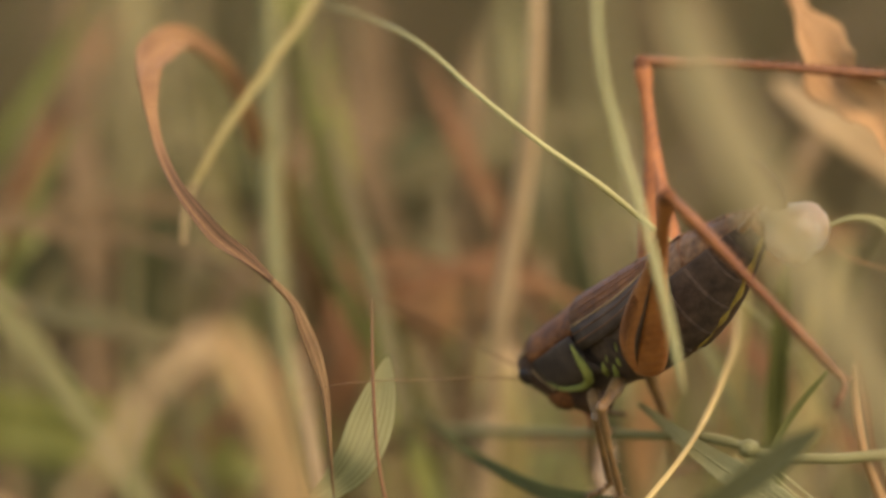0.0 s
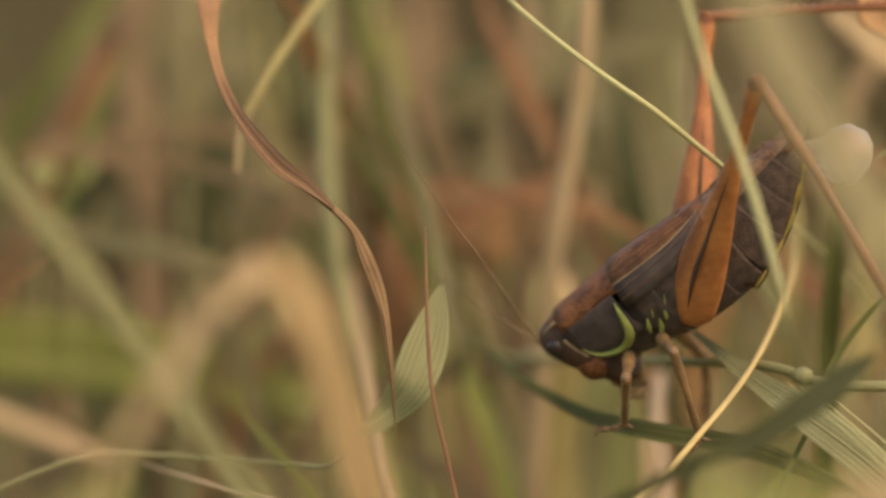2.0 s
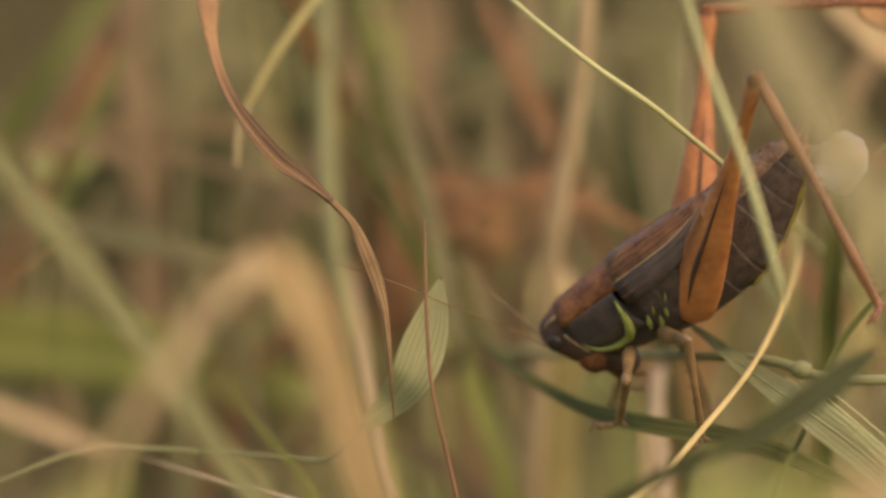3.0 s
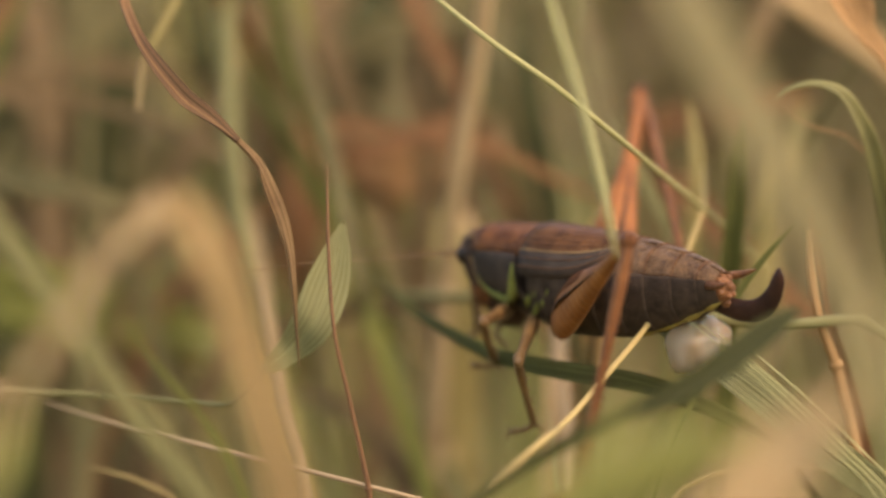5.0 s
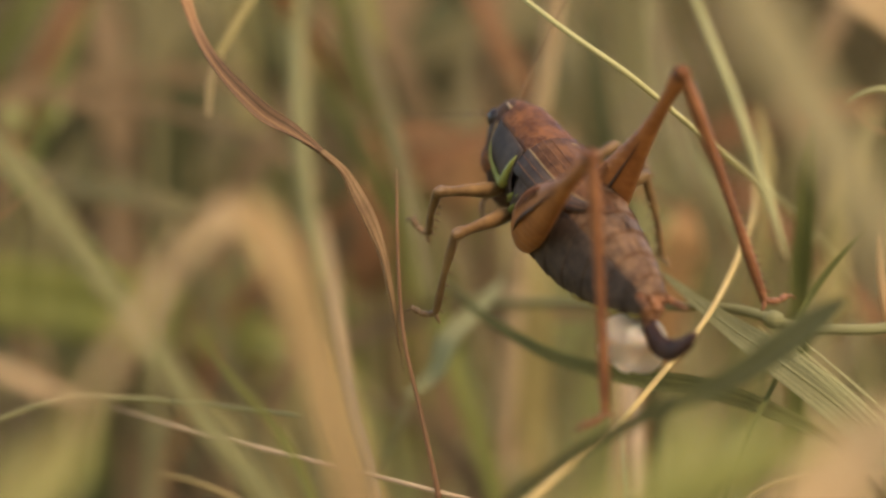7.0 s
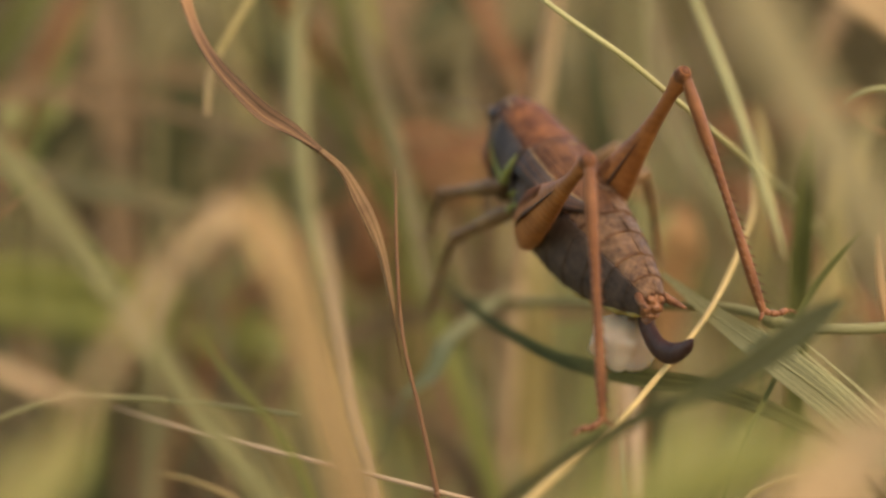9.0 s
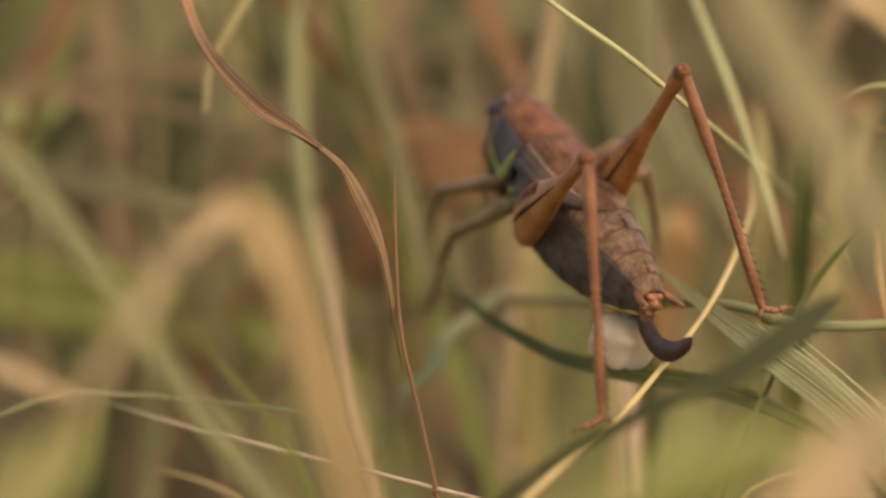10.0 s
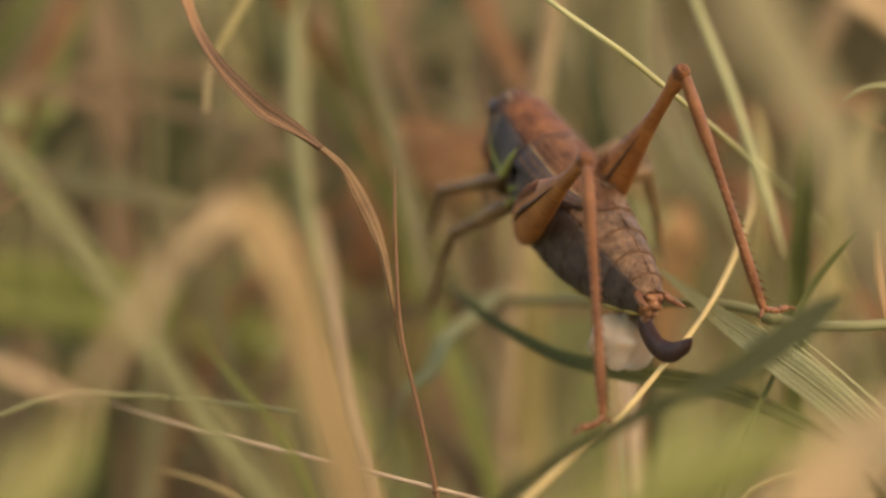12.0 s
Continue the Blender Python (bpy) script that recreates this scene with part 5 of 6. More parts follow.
# short wings, folded over the back
for sgn in (1, -1):
    bm = bmesh.new()
    rings_w = []
    for i in range(9):
        u = i / 8
        x = 3.4 - 6.6 * u
        reach = 1 - 0.72 * u ** 4
        a0, a1 = 1.62, 1.62 - 1.42 * reach
        row = []
        for j in range(9):
            a = a0 + (a1 - a0) * j / 8
            c, s = math.cos(a), math.sin(a)
            grow = 0.16 + 0.03 * sgn - 0.3 * u * u
            row.append((x, sgn * (2.2 + grow) * math.copysign(abs(c) ** 0.87, c), -0.1 + (2.62 + grow) * math.copysign(abs(s) ** 0.87, s)))
        rings_w.append(row + [(p[0], p[1] * 0.97, p[2] * 0.97) for p in row[::-1]])
    loft(bm, rings_w)
    bmesh.ops.recalc_face_normals(bm, faces=bm.faces)
    wing = part("forewing", bm, WING, cricket, "short brown veined forewing")
    bm = bmesh.new()
    loft(bm, [[Vector(q) * 1.012 for q in r[5:9]] + [Vector(q) * 1.002 for q in r[8:4:-1]] for r in rings_w[:8]])
    bmesh.ops.recalc_face_normals(bm, faces=bm.faces)
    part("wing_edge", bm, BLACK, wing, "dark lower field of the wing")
    for k, thin in ((2, 0.03), (3, 0.035), (4, 0.03), (5, 0.055), (6, 0.03), (7, 0.035)):
        bm = bmesh.new()
        tube(bm, [Vector(r[k]) * (1.004 if k < 6 else 1.013) for r in rings_w[:8]], [thin] * 7 + [0.02], world=False, sides=6, steps=2)
        part("wing_vein", bm, VEIN if k == 5 else RUSTY, wing)

# legs: thigh under the body, shin with foot under the thigh
FEM, TIB = {"hind": 14.5, "mid": 5.2, "fore": 4.8}, {"hind": 12.9, "mid": 5.6, "fore": 4.8}
HIP = {"hind": (1.2, 1.95, -1.9), "mid": (3.4, 1.5, -2.0), "fore": (5.4, 1.25, -1.8)}
legs = {}
for kind in ("hind", "mid", "fore"):
    for sgn in (1, -1):
        L, T = FEM[kind], TIB[kind]
        bm = bmesh.new()
        if kind == "hind":
            prof = [(-0.4, 0.1, 0.5, 0.4), (0.2, 0.05, 1.1, 0.6), (1.4, 0.15, 1.4, 0.72), (3.4, 0.2, 1.35, 0.7), (5.4, 0.15, 1.08, 0.6), (7.4, 0.08, 0.74, 0.5), (9.8, 0.0, 0.45, 0.38), (12.8, 0, 0.38, 0.34), (14.1, 0, 0.5, 0.42), (14.7, 0, 0.3, 0.28)]
            loft(bm, [oval(x, zc, hh, hw, 16, 2.1) for x, zc, hh, hw in spline(prof, 3)])
            thigh = part("hind_thigh", bm, FEMUR, cricket, "orange-brown jumping thigh with herringbone ridges")
            bm = bmesh.new()
            for face_side in (1, -1):
                tube(bm, [(0.8, face_side * 0.66, 0.1), (2.4, face_side * 0.74, 0.2), (5.0, face_side * 0.62, 0.12), (9.0, face_side * 0.38, 0)], [0.05, 0.22, 0.17, 0.04], world=False, sides=6, flat=0.5)
            part("thigh_stripe", bm, UMBER, thigh, "dark stripe along the thigh")
            bm = bmesh.new()
            shape = spline(prof, 3)
            for i in range(26):
                x = 0.5 + 0.2 * i
                zc, hh, hw = [float(np.interp(x, [q[0] for q in shape], [q[k] for q in shape])) for k in (1, 2, 3)]
                for face_side in (1, -1):
                    run = [(x + 0.5 * v, face_side * hw * (1 - v ** 2.1) ** (1 / 2.1) * 0.985, zc + hh * v) for v in (0.3, 0.58, 0.84)]
                    tube(bm, run, [0.015, 0.036, 0.015], world=False, sides=5, steps=2)
            part("herringbone", bm, BROWN, thigh, "fine dark herringbone relief")
            bm = bmesh.new()
            ball(bm, (14.2, 0, 0), (0.62, 0.45, 0.52), 12, 8)
            part("knee", bm, BROWN, thigh, "dark reddish knee")
        else:
            loft(bm, [oval(x, 0, r, r * 0.8, 12) for x, r in spline([(-0.3, 0.25), (0.5, 0.45), (L * 0.4, 0.4), (L * 0.8, 0.29), (L, 0.32), (L + 0.25, 0.13)], 3)])
            thigh = part(kind + "_thigh", bm, OLIVE, cricket, "olive brown thigh")
        bm = bmesh.new()
        r = 0.235 if kind == "hind" else 0.2
        tube(bm, [(-0.2, 0, 0), (0.6, 0, 0), (T * 0.5, 0, 0.1), (T - 0.3, 0, 0), (T + 0.1, 0, 0)], [r * 0.9, r * 1.25, r * 0.9, r * 0.95, r * 0.8], world=False)
        count = 18 if kind == "hind" else 5
        for i in range(count):
            x = T * (0.3 + 0.66 * i / (count - 1))
            for sd in (1, -1):
                tube(bm, [(x, sd * r * 0.7, -r * 0.5 * (1 if kind != "hind" else -1)), (x + 0.3, sd * r * 1.4, (-2.0 if kind != "hind" else 1.9) * r)], [0.07, 0.015], world=False, sides=5, steps=1)
        shin = part(kind + "_shin", bm, SHIN if kind == "hind" else OLIVE, thigh, "reddish spiny shin" if kind == "hind" else "olive spiny shin")
        # foot: bent segments with two claws; turned outward from the shin
        bm = bmesh.new()
        s = 0.8 if kind == "hind" else 0.75
        steps_f = [(T, 0, 0), (T + 0.35 * s, -0.35 * sgn * s, 0.2 * s), (T + 0.6 * s, -0.95 * sgn * s, 0.3 * s), (T + 0.6 * s, -1.6 * sgn * s, 0.35 * s)]
        tube(bm, [(T, 0, 0), (T + 0.3 * s, 0.3 * sgn * s, 0.1 * s), (T + 0.5 * s, 0.65 * sgn * s, 0.1 * s)], [0.15 * s, 0.16 * s, 0.03], world=False, sides=6, steps=2)
        for a, b in zip(steps_f, steps_f[1:]):
            mid_ = [(a[i] + b[i]) / 2 for i in range(3)]
            tube(bm, [a, mid_, b], [0.17 * s, 0.24 * s, 0.17 * s], world=False, sides=7, steps=2)
        for sd in (1, -1):
            tube(bm, [steps_f[-1], (T + 0.75 * s, -1.85 * sgn * s, 0.35 * s + sd * 0.2), (T + 1.05 * s, -2.0 * sgn * s, 0.35 * s + sd * 0.3)], [0.09, 0.07, 0.02], world=False, sides=5, steps=2)
        foot_mesh = bm.copy()
        me = bpy.data.meshes.new("foot_tmp")
        foot_mesh.to_mesh(me)
        foot_mesh.free()
        bm.free()
        sb_ = bmesh.new()
        sb_.from_mesh(shin.data)
        sb_.from_mesh(me)
        for f in sb_.faces:
            f.smooth = True
        sb_.to_mesh(shin.data)
        sb_.free()
        bpy.data.meshes.remove(me)
        legs[kind, sgn] = (thigh, shin)

# ---- the cricket's way: seconds, then x, y, z in millimetres ----
TAIL = [(0, 18.03, -3, 9.29), (0.5, 18.54, -1, 8.6), (1, 15.6, 0, 9.53), (1.5, 14.74, 1, 11.01), (2, 17.38, 0, 9.72), (2.7, 17.41, 0, 9.85), (4.3, 21.69, 0, 3.41), (4.4, 22.23, 0, 3.73), (4.5, 22.47, 0, 3.66), (4.6, 22.22, 0, 3.72), (4.7, 21.76, 0, 3.06), (4.8, 21.2, -1, 1.03), (4.9, 19.2, -1, -0.53), (5, 19.3, -1, -1.53), (5.2, 18.99, -1, -1.96), (5.3, 18.66, 0, -1.92), (5.5, 18.08, 0, -2.31), (5.8, 13.48, 0, -2.25), (6, 12.36, -3, -1.86), (6.5, 11.79, -8, -2.07), (7.2, 11.54, -8, -2.44), (8.8, 11.85, 0, -2.47), (12, 11.85, 0, -2.53)]
HEAD = [(0, 5.9, 8, 0.64), (0.5, 4.81, 6, 0.19), (1, 2.67, 5, -1.9), (1.5, 2.31, 4, -3.13), (2, 3.96, 4, -2.15), (2.7, 3.99, 4, -2.15), (4.3, 4.05, 4, 0.28), (4.4, 5.21, 4, 4.0), (4.5, 5.54, 4, 4.12), (4.6, 5.0, 4, 3.83), (4.7, 4.56, 6, 0.89), (4.8, 4.94, 8, 1.03), (4.9, 4.87, 8, 0.06), (5, 5.23, 8, 0.1), (5.2, 5.58, 8, 0.35), (5.3, 5.41, 8, 0.92), (5.5, 5.07, 8, 4.01), (5.8, 3.85, 10, 5.97), (6, 3.93, 8, 6.68), (6.5, 3.65, 4, 7.93), (7.2, 3.5, 4, 8.15), (8.8, 3.67, 11, 8.48), (12, 3.74, 11, 8.71)]
# degrees by which the back is turned to the lens
BACK = [(0, 8), (0.5, 8), (1, 6), (1.5, 8), (2.7, 15), (4.3, 18), (4.6, 20), (5, 22), (5.2, 26), (5.5, 28), (6, 35), (6.5, 40), (7.2, 40), (8.8, 43), (12, 43)]
KNEE_L = [(0, 13.23, -9, 10.01), (0.5, 15.26, -9, 11.41), (1, 11.65, -9, 8.95), (1.5, 14.25, -8, 10.69), (2, 15.40, -8, 12.39), (2.7, 15.43, -8, 12.39), (4.3, 15.35, -9, 9.07), (4.4, 19.16, -9, 6.36), (4.5, 19.33, -9, 6.52), (4.6, 17.63, -9, 6.40), (4.7, 15.35, -9, 6.83), (4.8, 14.75, -9, 5.46), (4.9, 12.47, -9, 2.91), (5, 13.65, -9, 0.36), (5.2, 16.02, -9, -0.09), (5.3, 15.28, -9, 0.35), (5.5, 14.21, -10, 2.75), (5.8, 9.01, -10, 2.06), (6, 7.83, -10, 4.54), (6.5, 7.89, -10, 4.96), (7.2, 7.74, -10, 5.05), (8.8, 7.83, -10, 4.93), (12, 7.74, -10, 4.87)]
FOOT_L = [(0, 22.70, -4, 0.15), (0.5, 21.99, -4, 0.19), (1, 21.41, -4, 0.15), (1.5, 22.76, -4, 0.03), (2.7, 22.27, -4, 0.83), (4.3, 16.18, -6, -2.02), (4.4, 17.51, -6, -4.77), (4.5, 16.76, -6, -4.14), (4.6, 16.89, -6, -4.72), (4.7, 16.58, -6, -4.81), (4.8, 16.58, -6, -5.36), (4.9, 15.81, -6, -5.64), (5, 11.95, -6, -7.75), (5.2, 10.66, -6, -8.21), (5.5, 9.96, -6, -8.40), (5.8, 8.98, -6, -8.58), (6, 8.76, -6, -8.46), (6.5, 8.61, -6, -8.34), (7.2, 8.52, -6, -8.43), (12, 8.61, -6, -8.40)]
KNEE_R = [(0, 12.68, 6, 17.30), (0.5, 14.00, 7, 17.64), (1, 13.13, 7, 16.33), (1.5, 12.60, 8, 15.96), (2, 13.18, 8, 17.21), (2.7, 13.21, 8, 17.28), (4.3, 15.31, 9, 16.05), (4.4, 15.48, 9, 15.90), (4.5, 15.66, 9, 15.76), (4.6, 15.63, 9, 15.79), (4.7, 15.31, 9, 14.57), (4.8, 10.97, 9, 12.70), (4.9, 6.79, 9, 10.80), (5, 15.45, 6, 8.73), (5.2, 15.39, 6, 10.35), (5.5, 16.83, 5, 10.10), (5.8, 14.97, 4, 9.50), (6, 12.90, 3, 9.78), (6.5, 12.77, 2, 9.78), (7.2, 12.77, 2, 9.66), (8.8, 13.23, 1, 9.84), (12, 13.20, 1, 9.81)]
FOOT_R = [(0, 27.29, 10, 17.42), (0.5, 28.16, 10, 17.29), (1, 27.23, 10, 17.52), (1.5, 26.71, 10, 17.39), (2.7, 27.48, 10, 17.32), (4.3, 28.90, 10, 14.16), (4.6, 28.49, 9, 11.29), (4.7, 27.04, 9, 8.14), (4.8, 22.17, 6, 5.57), (4.9, 17.60, 4, 1.46), (5, 17.67, 3, -1.04), (5.2, 17.61, 3, -1.36), (5.5, 17.67, 3, -2.97), (5.8, 17.61, 3, -3.38), (6, 17.64, 3, -3.31), (6.5, 17.64, 3, -3.19), (7.2, 17.54, 3, -3.09), (12, 17.70, 3, -3.28)]
FOOT_FL = [(0, 10.59, -2, -5.43), (0.5, 8.50, -1, -4.49), (1, 7.73, -2, -5.90), (1.5, 8.04, -1, -4.17), (2, 8.41, -2, -6.15), (2.7, 8.45, -2, -6.46), (4.3, 5.48, -1, -5.64), (4.4, 5.36, 0, -2.36), (4.5, 7.88, 0, -3.59), (4.6, 4.41, 0, -4.97), (4.7, 7.84, 0, -6.16), (4.8, 8.47, 0, -6.72), (4.9, 8.31, 0, -7.31), (5, 6.76, 2, -6.38), (5.2, 5.30, 3, -3.88), (5.3, 2.49, 4, -1.06), (5.5, 0.95, 5, -1.08), (5.8, -0.38, 7, 0.58), (6, -0.51, 7, 1.12), (6.5, -0.77, 8, 1.41), (7.2, -0.93, 8, 1.25), (12, -0.61, 8, 1.31)]
KNEE_FL = [(0, 9.78, -3, -2.01), (1, 7.86, -3, -2.94), (2.7, 8.73, -3, -4.12), (4.3, 6.09, -2, -4.38), (4.4, 7.70, 0, -1.11), (4.5, 8.81, 0, -1.25), (4.6, 5.97, 0, -1.69), (4.7, 8.16, 0, -3.97), (4.9, 8.00, 0, -4.81), (5, 6.13, 2, -4.18), (5.2, 4.67, 3, -1.67), (5.3, 4.69, 3, -1.68), (5.5, 2.22, 4, 0.89), (5.8, 0.73, 5, 2.48), (6, 0.44, 5, 2.92), (6.5, -0.29, 5, 3.14), (7.2, -0.22, 5, 3.40), (12, -0.06, 5, 3.37)]
FOOT_ML = [(0, 11.09, -1, -6.07), (0.5, 11.62, -1, -6.20), (1, 11.65, -1, -6.07), (1.5, 12.40, -1, -6.20), (2, 12.49, -1, -6.95), (2.7, 12.68, -1, -7.10), (4.3, 12.65, -1, -8.60), (4.4, 12.97, -1, -7.96), (4.5, 12.68, -1, -8.10), (4.6, 12.02, -1, -8.38), (4.7, 10.31, -1, -9.41), (4.8, 10.47, -1, -8.88), (5, 8.88, -1, -9.75), (5.3, 8.40, 0, -9.79), (5.5, 1.89, 3, -2.65), (5.8, 0.41, 4, -3.23), (6, 0.44, 4, -3.80), (6.5, 0.67, 5, -2.57), (7.2, -0.76, 5, -3.27), (12, -0.60, 5, -3.14)]
KNEE_ML = [(0, 10.06, -4, -1.39), (0.5, 10.58, -4, -1.67), (1, 9.69, -4, -2.62), (1.5, 10.12, -4, -2.59), (2.7, 11.78, -4, -1.94), (4.3, 10.67, -4, -3.12), (4.6, 10.67, -4, -2.13), (4.8, 9.13, -4, -5.09), (5, 8.02, -4, -6.26), (5.2, 7.83, -3, -6.59),
           (5.5, 3.12, 0, -0.12), (6, 1.69, 1, 1.10), (6.5, 1.76, 1, 2.16), (7.2, 0.50, 1, 0.78), (12, 0.50, 1, 0.82)]
FOOT_FR = [(0, 10.03, 5, -4.60), (1, 7.45, 6, -5.57), (1.5, 9.15, 5, -3.94), (2.7, 8.32, 5, -6.13), (4.3, 5.92, 6, -6.72), (4.6, 3.38, 6, -4.75), (5, 5.93, 8, -5.23), (5.2, 5.08, 9, -3.31), (5.5, 6.53, 14, 0.52),
           (5.8, 9.69, 18, 4.56), (6, 10.78, 20, 4.66), (6.5, 11.34, 20, 4.79), (7.2, 11.34, 20, 4.72), (12, 11.84, 20, 4.69)]
KNEE_FR = [(0, 10.07, 6, -2.07), (2.7, 8.98, 6, -4.24), (4.6, 5.30, 7, -1.57), (5.5, 6.53, 14, 3.46), (6, 9.00, 16, 6.41), (6.5, 9.89, 16, 6.70), (7.2, 10.22, 16, 6.31), (12, 10.71, 16, 6.28)]
FOOT_MR = [(0, 14.62, 8, -4.97), (1.5, 13.40, 8, -6.22), (2.7, 13.53, 8, -6.19), (4.3, 13.38, 9, -7.43), (5, 12.74, 10, -7.19), (5.2, 13.53, 11, -5.92), (5.5, 13.06, 14, -1.44), (5.8, 12.35, 14, -0.07), (6.5, 12.44, 14, 0.13), (7.2, 12.28, 14, -0.16), (12, 12.67, 14, 0.03)]
KNEE_MR = [(0, 14.02, 9, -2.09), (2.7, 12.61, 9, -2.99), (4.3, 11.45, 9, -3.89), (5.2, 12.92, 12, -2.69), (5.5, 13.06, 14, 1.83), (6, 12.34, 13, 4.23), (6.5, 11.92, 13, 4.69), (7.2, 11.69, 13, 4.53), (12, 12.08, 13, 4.59)]
FEEL_L = [(0, -1.71, 4, 0.85), (0.5, -9.03, 2, 8.21), (1, -8.31, 0, 4.22), (1.5, -7.88, 0, -0.09), (2, -8.41, 0, 10.22), (2.5, -8.91, 0, 6.12), (2.7, -8.69, 0, 4.91), (4.3, -10.19, 2, 3.43), (4.6, -8.65, 3, 1.29), (4.8, -3.93, 4, -1.42), (5, -3.34, 6, 0.54), (5.5, -5.23, 14, 3.46), (6, -3.91, 24, 8.75), (6.5, -4.03, 26, 11.31), (7.2, -5.02, 24, 10.00), (8.8, -2.95, 30, 12.20), (12, -2.54, 30, 12.37)]
FEEL_R = [(0, -3.40, 14, 3.76), (1, -7.38, 14, 4.08), (1.5, -8.88, 14, 2.16), (2.7, -9.73, 14, 7.09), (4.3, -4.03, 12, -1.33), (4.8, -3.40, 14, -2.78), (5.5, -4.66, 20, 6.19), (6.5, 6.48, 10, 16.26), (7.2, 6.76, 8, 16.89), (8.8, 6.45, 20, 17.17), (12, 6.64, 26, 16.97)]
# the sac hangs at the tail; the ovipositor swings on it: seconds, turn
SAC = [(0, 20.58, 0, 8.13), (0.5, 21.91, 0, 8.25), (1, 18.41, 0, 7.35), (1.5, 18.0, 0, 8.06), (2, 20.41, 0, 8.5), (2.7, 20.07, 0, 8.5), (4.3, 22.37, 0, 0.28), (4.4, 22.55, 0, 1.02), (4.5, 22.72, 0, 0.69), (4.6, 22.54, 0, 0.34), (4.7, 21.29, 0, -0.5), (4.8, 20.92, 0, -2.03), (4.9, 19.77, 0, -3.41), (5, 17.98, 0, -5.47), (5.2, 18.77, 0, -6.35), (5.3, 18.54, 0, -6.11), (5.5, 16.01, 0, -5.82), (5.6, 14.56, 0, -5.48), (5.8, 12.38, 0, -5.13), (6, 11.1, 0, -4.94), (6.5, 10.46, -4, -4.81), (7.2, 10.15, -4, -4.97), (8.8, 10.06, 0, -5.06), (12, 10.07, 0, -5.16)]
SABRE = [(0, 34), (0.5, 13), (1, 34), (1.5, 31), (2.7, 34), (4.3, 22), (4.8, 10), (5.2, 5), (5.5, 4), (6.5, 4), (8.8, -1), (12, -1)]


def along(rows, t):
    """The values at t, gliding from row to row."""
    ts = [r[0] for r in rows]
    vs = np.array([r[1:] for r in rows], float)
    if t <= ts[0] or len(rows) == 1:
        return vs[0]
    if t >= ts[-1]:
        return vs[-1]
    i = max(k for k in range(len(ts)) if ts[k] <= t)
    i = min(i, len(ts) - 2)
    h = ts[i + 1] - ts[i]
    u = (t - ts[i]) / h
    d = (vs[i + 1] - vs[i]) / h

    def slope(k):
        if k == 0 or k == len(ts) - 1:
            return np.zeros_like(d)
        a, b = (vs[k] - vs[k - 1]) / (ts[k] - ts[k - 1]), (vs[k + 1] - vs[k]) / (ts[k + 1] - ts[k])
        return np.where(a * b > 0, 2 * a * b / np.where(a + b == 0, 1, a + b), 0)
    m0, m1 = slope(i) * h, slope(i + 1) * h
    return (2 * u ** 3 - 3 * u * u + 1) * vs[i] + (u ** 3 - 2 * u * u + u) * m0 + (3 * u * u - 2 * u ** 3) * vs[i + 1] + (u ** 3 - u * u) * m1


BEND = [(0, 5), (0.5, 3), (1, 14), (1.5, 23), (2, 13), (2.7, 12), (4.3, 2), (4.6, 0), (12, 0)]
TIP, BROW = Vector((-8.8, 0, 1.0)), Vector((9.0, 0, 1.0))


def bend_at(t, size=1.0):
    """The hind half of the belly turned up about its joint, in the body's space."""
    turn = Matrix.Rotation(radians(along(BEND, t)[0]), 4, "Y")
    return Matrix.Translation(BEND_AT * MM * size) @ turn @ Matrix.Translation(-BEND_AT * MM * size)


def body_at(t):
    tail, hd = Vector(along(TAIL, t)), Vector(along(HEAD, t))
    tip = (bend_at(t) @ (TIP * MM)) / MM
    own = (BROW - tip) * GROWN
    dx, dz = hd.x - tail.x, hd.z - tail.z
    dy = math.sqrt(max(own.length_squared - dx * dx - dz * dz, 4.0))
    way = Vector((dx, dy, dz)).normalized()
    v = Vector((0, -1, 0))
    v = (v - way * v.dot(way)).normalized()
    w = way.cross(v)
    a = radians(along(BACK, t)[0])
    left, rise_ = v * math.cos(a) - w * math.sin(a), v * math.sin(a) + w * math.cos(a)
    own = own.normalized()
    f, up = way * own.x - rise_ * own.z, way * own.z + rise_ * own.x
    m = Matrix((f, left, up)).transposed().to_4x4()
    m.translation = V(tail - (f * tip.x + up * tip.z) * GROWN)
    return m


def in_plane(m, goal):
    """The point of the body's own middle plane that stands before or behind goal (mm), in the space of m."""
    o, f, up = m.translation, m.col[0], m.col[2]
    place = V(goal) - o
    det = f.x * up.z - f.z * up.x
    return Vector(((place.x * up.z - place.z * up.x) / det, 0, (f.x * place.z - f.z * place.x) / det)) / GROWN


def reach(start, goal, length, lean):
    """The point at that length from start which stands before or behind goal (mm); lean: -1 towards the lens, 1 away."""
    dx, dz = goal.x - start.x, goal.z - start.z
    flat = math.hypot(dx, dz)
    deep = max(math.sqrt(max(length ** 2 - flat * flat, 0.0)), 0.3 * length) * lean
    way = Vector((dx, deep, dz))
    return start + way.normalized() * length


def frame_of(x, hint):
    z = (hint - x * hint.dot(x)).normalized()
    return Matrix((x, z.cross(x), z)).transposed().to_4x4()


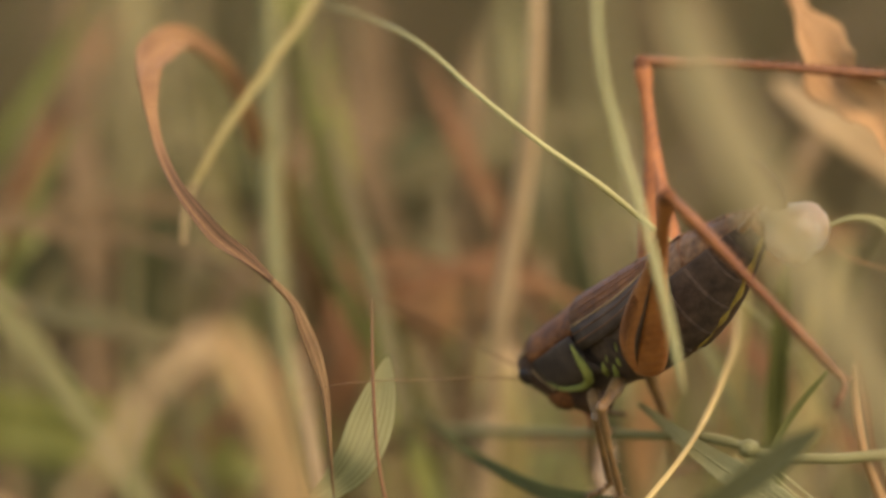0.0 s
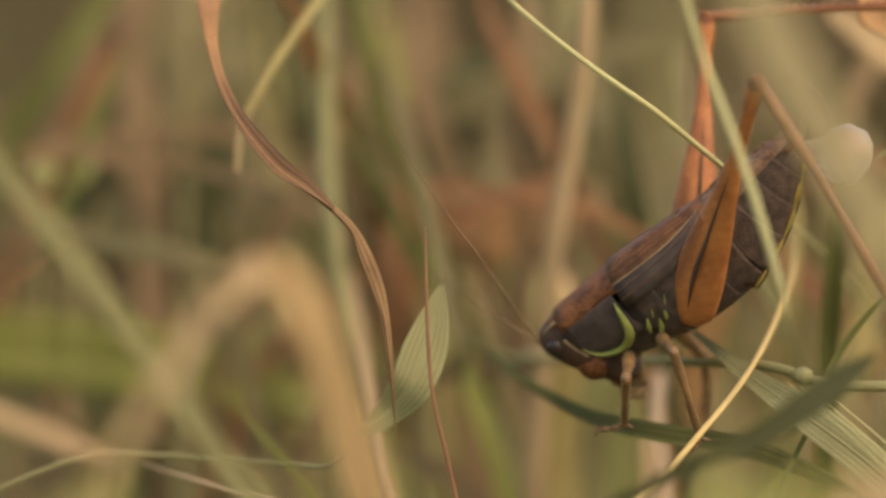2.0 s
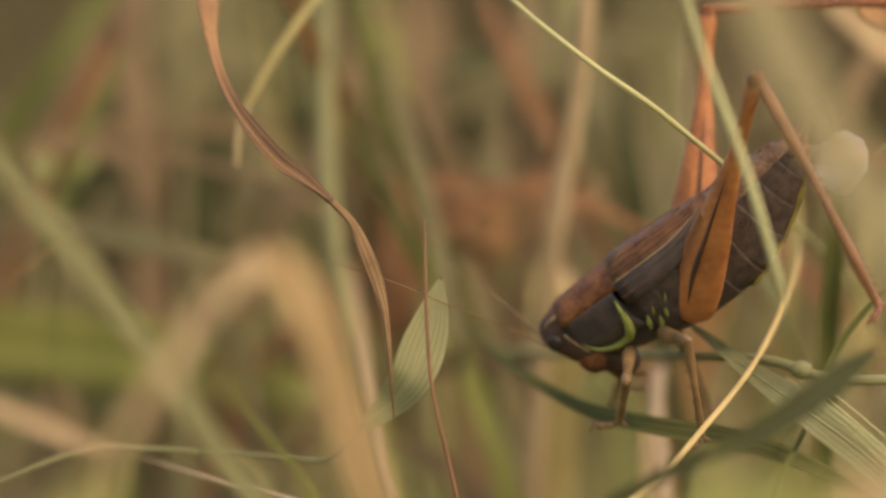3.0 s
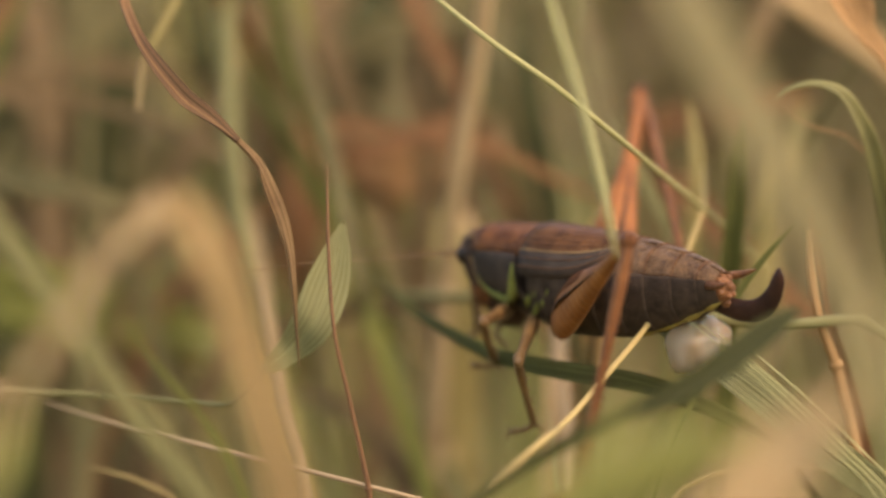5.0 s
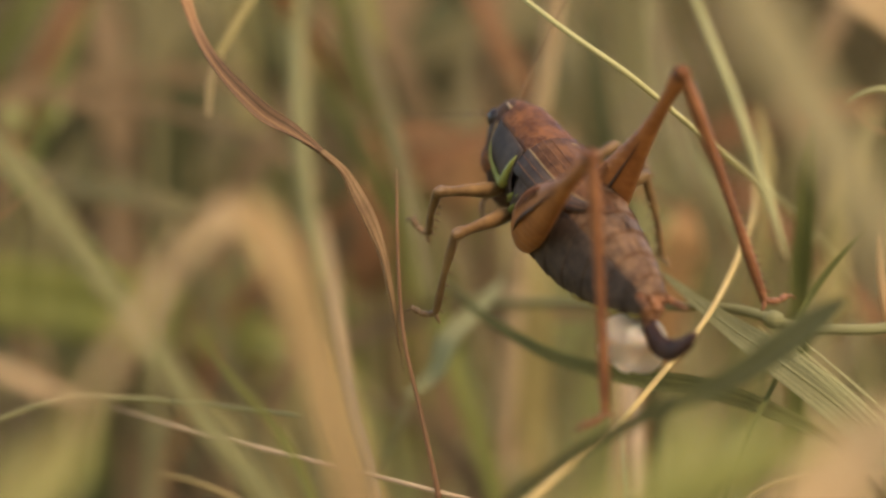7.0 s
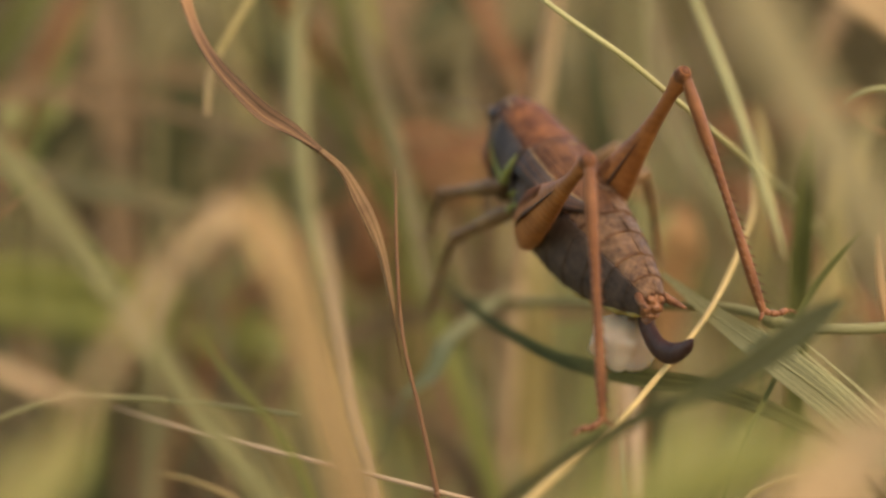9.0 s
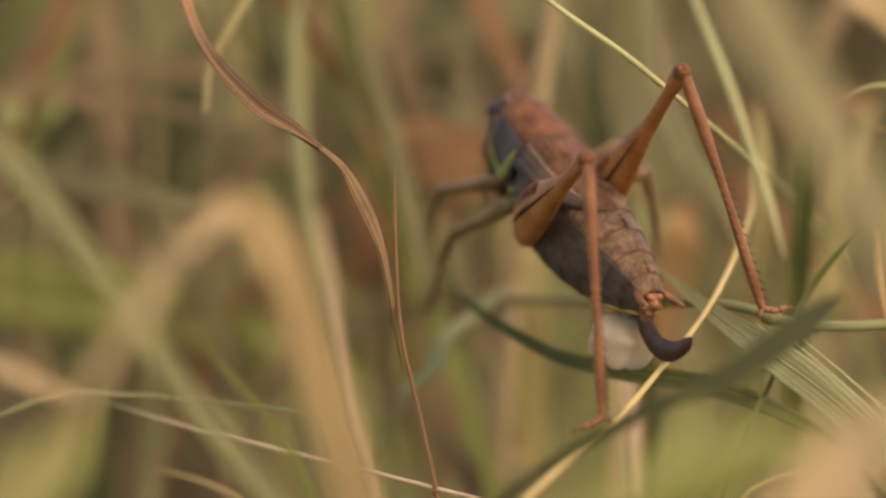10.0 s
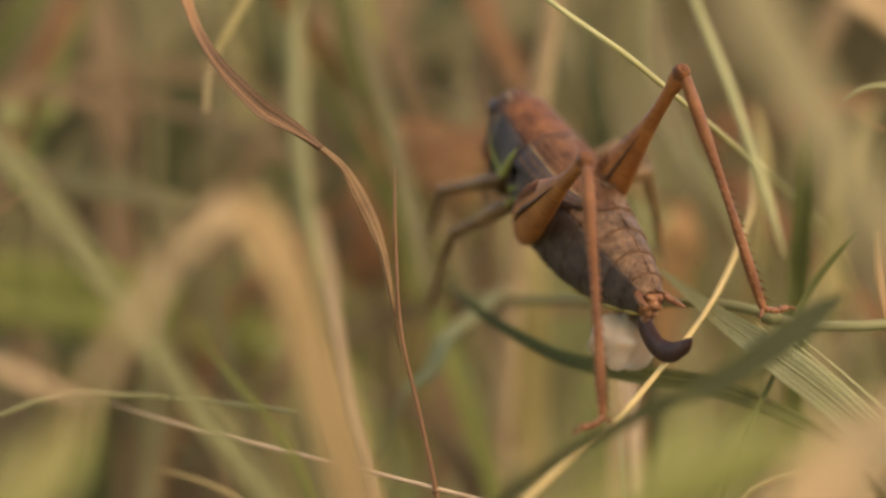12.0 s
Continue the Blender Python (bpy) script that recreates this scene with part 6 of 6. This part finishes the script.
def leg_at(body, kind, sgn, target, pole, lean):
    """Thigh and shin poses, in the body's and the thigh's space, with the knee at pole and the foot towards target."""
    hip_own = Vector(HIP[kind])
    hip_own.y *= sgn
    place = body @ (hip_own * MM * GROWN)
    hip = Vector((place.x, place.y, place.z - AXIS)) / MM
    goal, knee_goal = Vector(target), Vector(pole)
    if kind == "hind":
        knee = reach(hip, knee_goal, FEM[kind] * GROWN, lean)
        end = knee + (Vector((goal.x, knee.y * 0.6 + goal.y * 0.4, goal.z)) - knee).normalized() * TIB[kind] * GROWN
    else:
        knee = reach(hip, knee_goal, FEM[kind] * GROWN, lean)
        end = reach(knee, goal, TIB[kind] * GROWN, 0.9)
    turn = body.to_3x3().inverted()
    k, e = turn @ (knee - hip) / GROWN, turn @ (end - hip) / GROWN
    x, x2 = k.normalized(), (e - k).normalized()
    bend = x - x2
    thigh = frame_of(x, bend)
    thigh.translation = hip_own * MM
    shin = frame_of(x2, bend)
    shin.translation = (hip_own + k) * MM
    return thigh, thigh.inverted() @ shin


def motions():
    times = [k * 0.1 for k in range(0, 28)] + [2.7 + k * 0.2 for k in range(1, 8)] + [4.3 + k * 0.1 for k in range(0, 30)] + [7.4, 7.8, 8.2, 8.8, 9.4, 10.2, 11, 12]
    poses = [(t, body_at(t)) for t in times]
    walk(cricket, poses)
    away = [(0, 0.4), (4.6, 0.6), (5.0, 0.9), (5.1, 0.6), (5.2, 0), (5.3, -0.6), (5.5, -0.9), (6.5, -1), (12, -1)]
    near, far = [(0, -1), (12, -1)], [(0, 0.9), (12, 0.9)]
    side = [(0, -0.9), (7.2, -0.9), (8.8, 1), (12, 1)]
    for kind, sgn, feet, knees, lean in (("hind", 1, FOOT_L, KNEE_L, near), ("hind", -1, FOOT_R, KNEE_R, away), ("fore", 1, FOOT_FL, KNEE_FL, side), ("fore", -1, FOOT_FR, KNEE_FR, far),
                                         ("mid", 1, FOOT_ML, KNEE_ML, side), ("mid", -1, FOOT_MR, KNEE_MR, far)):
        both = [(t, *leg_at(m, kind, sgn, along(feet, t), along(knees, t), along(lean, t)[0])) for t, m in poses]
        thigh, shin = legs[kind, sgn]
        walk(thigh, [(t, a) for t, a, b in both])
        walk(shin, [(t, b) for t, a, b in both])
    walk(abdomen_end, [(t, bend_at(t)) for t in times])
    walk(sac, [(t, Matrix.Translation(in_plane(m @ bend_at(t, GROWN), along(SAC, t)))) for t, m in poses])
    walk(sabre, [(t, pose(-8.2 * MM, 0, -0.6 * MM, 0, a, 0)) for t, a in SABRE])
    # antennae feel about
    for f, sgn, rows in ((feelers[0], 1, FEEL_L), (feelers[1], -1, FEEL_R)):
        base = Vector((9.0, sgn * 0.3, 0.6)) * MM
        keys = []
        for t, m in poses:
            way = (m.inverted() @ V(along(rows, t)) - base * GROWN).normalized()
            a = frame_of(way, Vector((0, 0, 1)) if abs(way.z) < 0.95 else Vector((1, 0, 0)))
            a.translation = base
            keys.append((t, a))
        walk(f, keys)
    # plants that sway or are pushed: seconds, shift in x and z (mm), turn
    for ob, at_, rows in ((curl_leaf, CURL, [(0, -1.4, 0, 5.2), (0.5, -1.1, 0, 5.2), (1, -1.0, 0, 5.2), (1.5, -1.0, 0, 5), (2.7, -1.05, 0, 5), (4.3, -0.85, 0.3, 5.8), (5, -0.8, 0.3, 5.6), (5.5, -0.4, 0.5, 5.2), (6, -0.1, 0.2, 2), (6.5, -0.1, 0, 0), (12, 0, 0, 0)]),
                          (white_stem, WHITE, [(0, -3.3, 0, 5), (0.5, -1.5, 0, 2), (1, -4.9, 0, 6), (1.5, -2.6, 0, 3), (2, -1.25, 0, 1), (2.7, -1.2, 0, 1), (4.3, -1.8, 0, 2), (4.6, -1.3, 0, 2), (5, -4.5, 0, 5), (5.2, -0.3, 0, 0), (5.5, 0, 0, 0), (12, 0, 0, 0)]),
                          (straw, STRAW_AT, [(0, 0.4, 0, 0), (1.5, 0.6, 0, 0), (2.7, 0.8, 0, 0), (4.3, 1.7, 0, 0), (4.5, 1.8, 0, 0), (5, 1.1, 0, 0), (5.5, 1.2, 0, 0), (5.9, 0, 0, 0), (12, 0, 0, 0)]),
                          (diag_stem, DIAG, [(0, 0, 0, 0), (0.6, 0, 0, 0), (1, 1.3, 0, 5), (1.4, 0, 0.2, 0), (2.7, 0, 0, 0), (4.3, 0, -0.5, 0), (5, 0, -2.0, 0), (5.5, 0, -1.5, 0), (6, 0, -0.6, 0), (6.5, 0, -0.75, 0), (7.2, 0, -0.9, 0), (8.8, 0, -0.1, 0), (12, 0, 0, 0)]),
                          (front_blade, FRONT, [(0, 0, 0, 0), (2.7, 0, 0, 0), (4.3, 1.2, -0.8, 0), (5.5, 1.2, -0.8, 0), (6.5, 0, 0, 0), (12, 0, 0, 0)])):
        o = V(at_)
        walk(ob, [(t, pose(o.x + x * MM, o.y + sum(y) * MM, o.z + z * MM, 0, turn, 0)) for t, x, z, turn, *y in rows])
    # the pale leaf and the end of its stem: seconds, turn of the stem end; shift in x, z, y, turn and tilt of the leaf
    hinge, top = V(STEM_END) - pale_plant.location, V(LEAF_AT) - pale_plant.location
    push = [(0, 0, 0, 0, 0, 0, 0), (5.2, 0, 0, 0, 0, 0, 0), (5.9, 2, 3.3, -1.1, 10, -12, -36), (6.5, 2, 4.2, -1.46, 14, -17, -50), (8.8, 2, 4.0, -1.5, 16, -18, -60), (12, 2, 4.0, -1.5, 16, -18, -60)]
    walk(stem_end, [(t, pose(hinge.x, hinge.y, hinge.z, 0, a, 0)) for t, a, x, z, y, turn, back in push])
    walk(pale_leaf, [(t, pose(top.x + x * MM, top.y + y * MM, top.z + z * MM, back, turn, back * 0.6)) for t, a, x, z, y, turn, back in push])


motions()
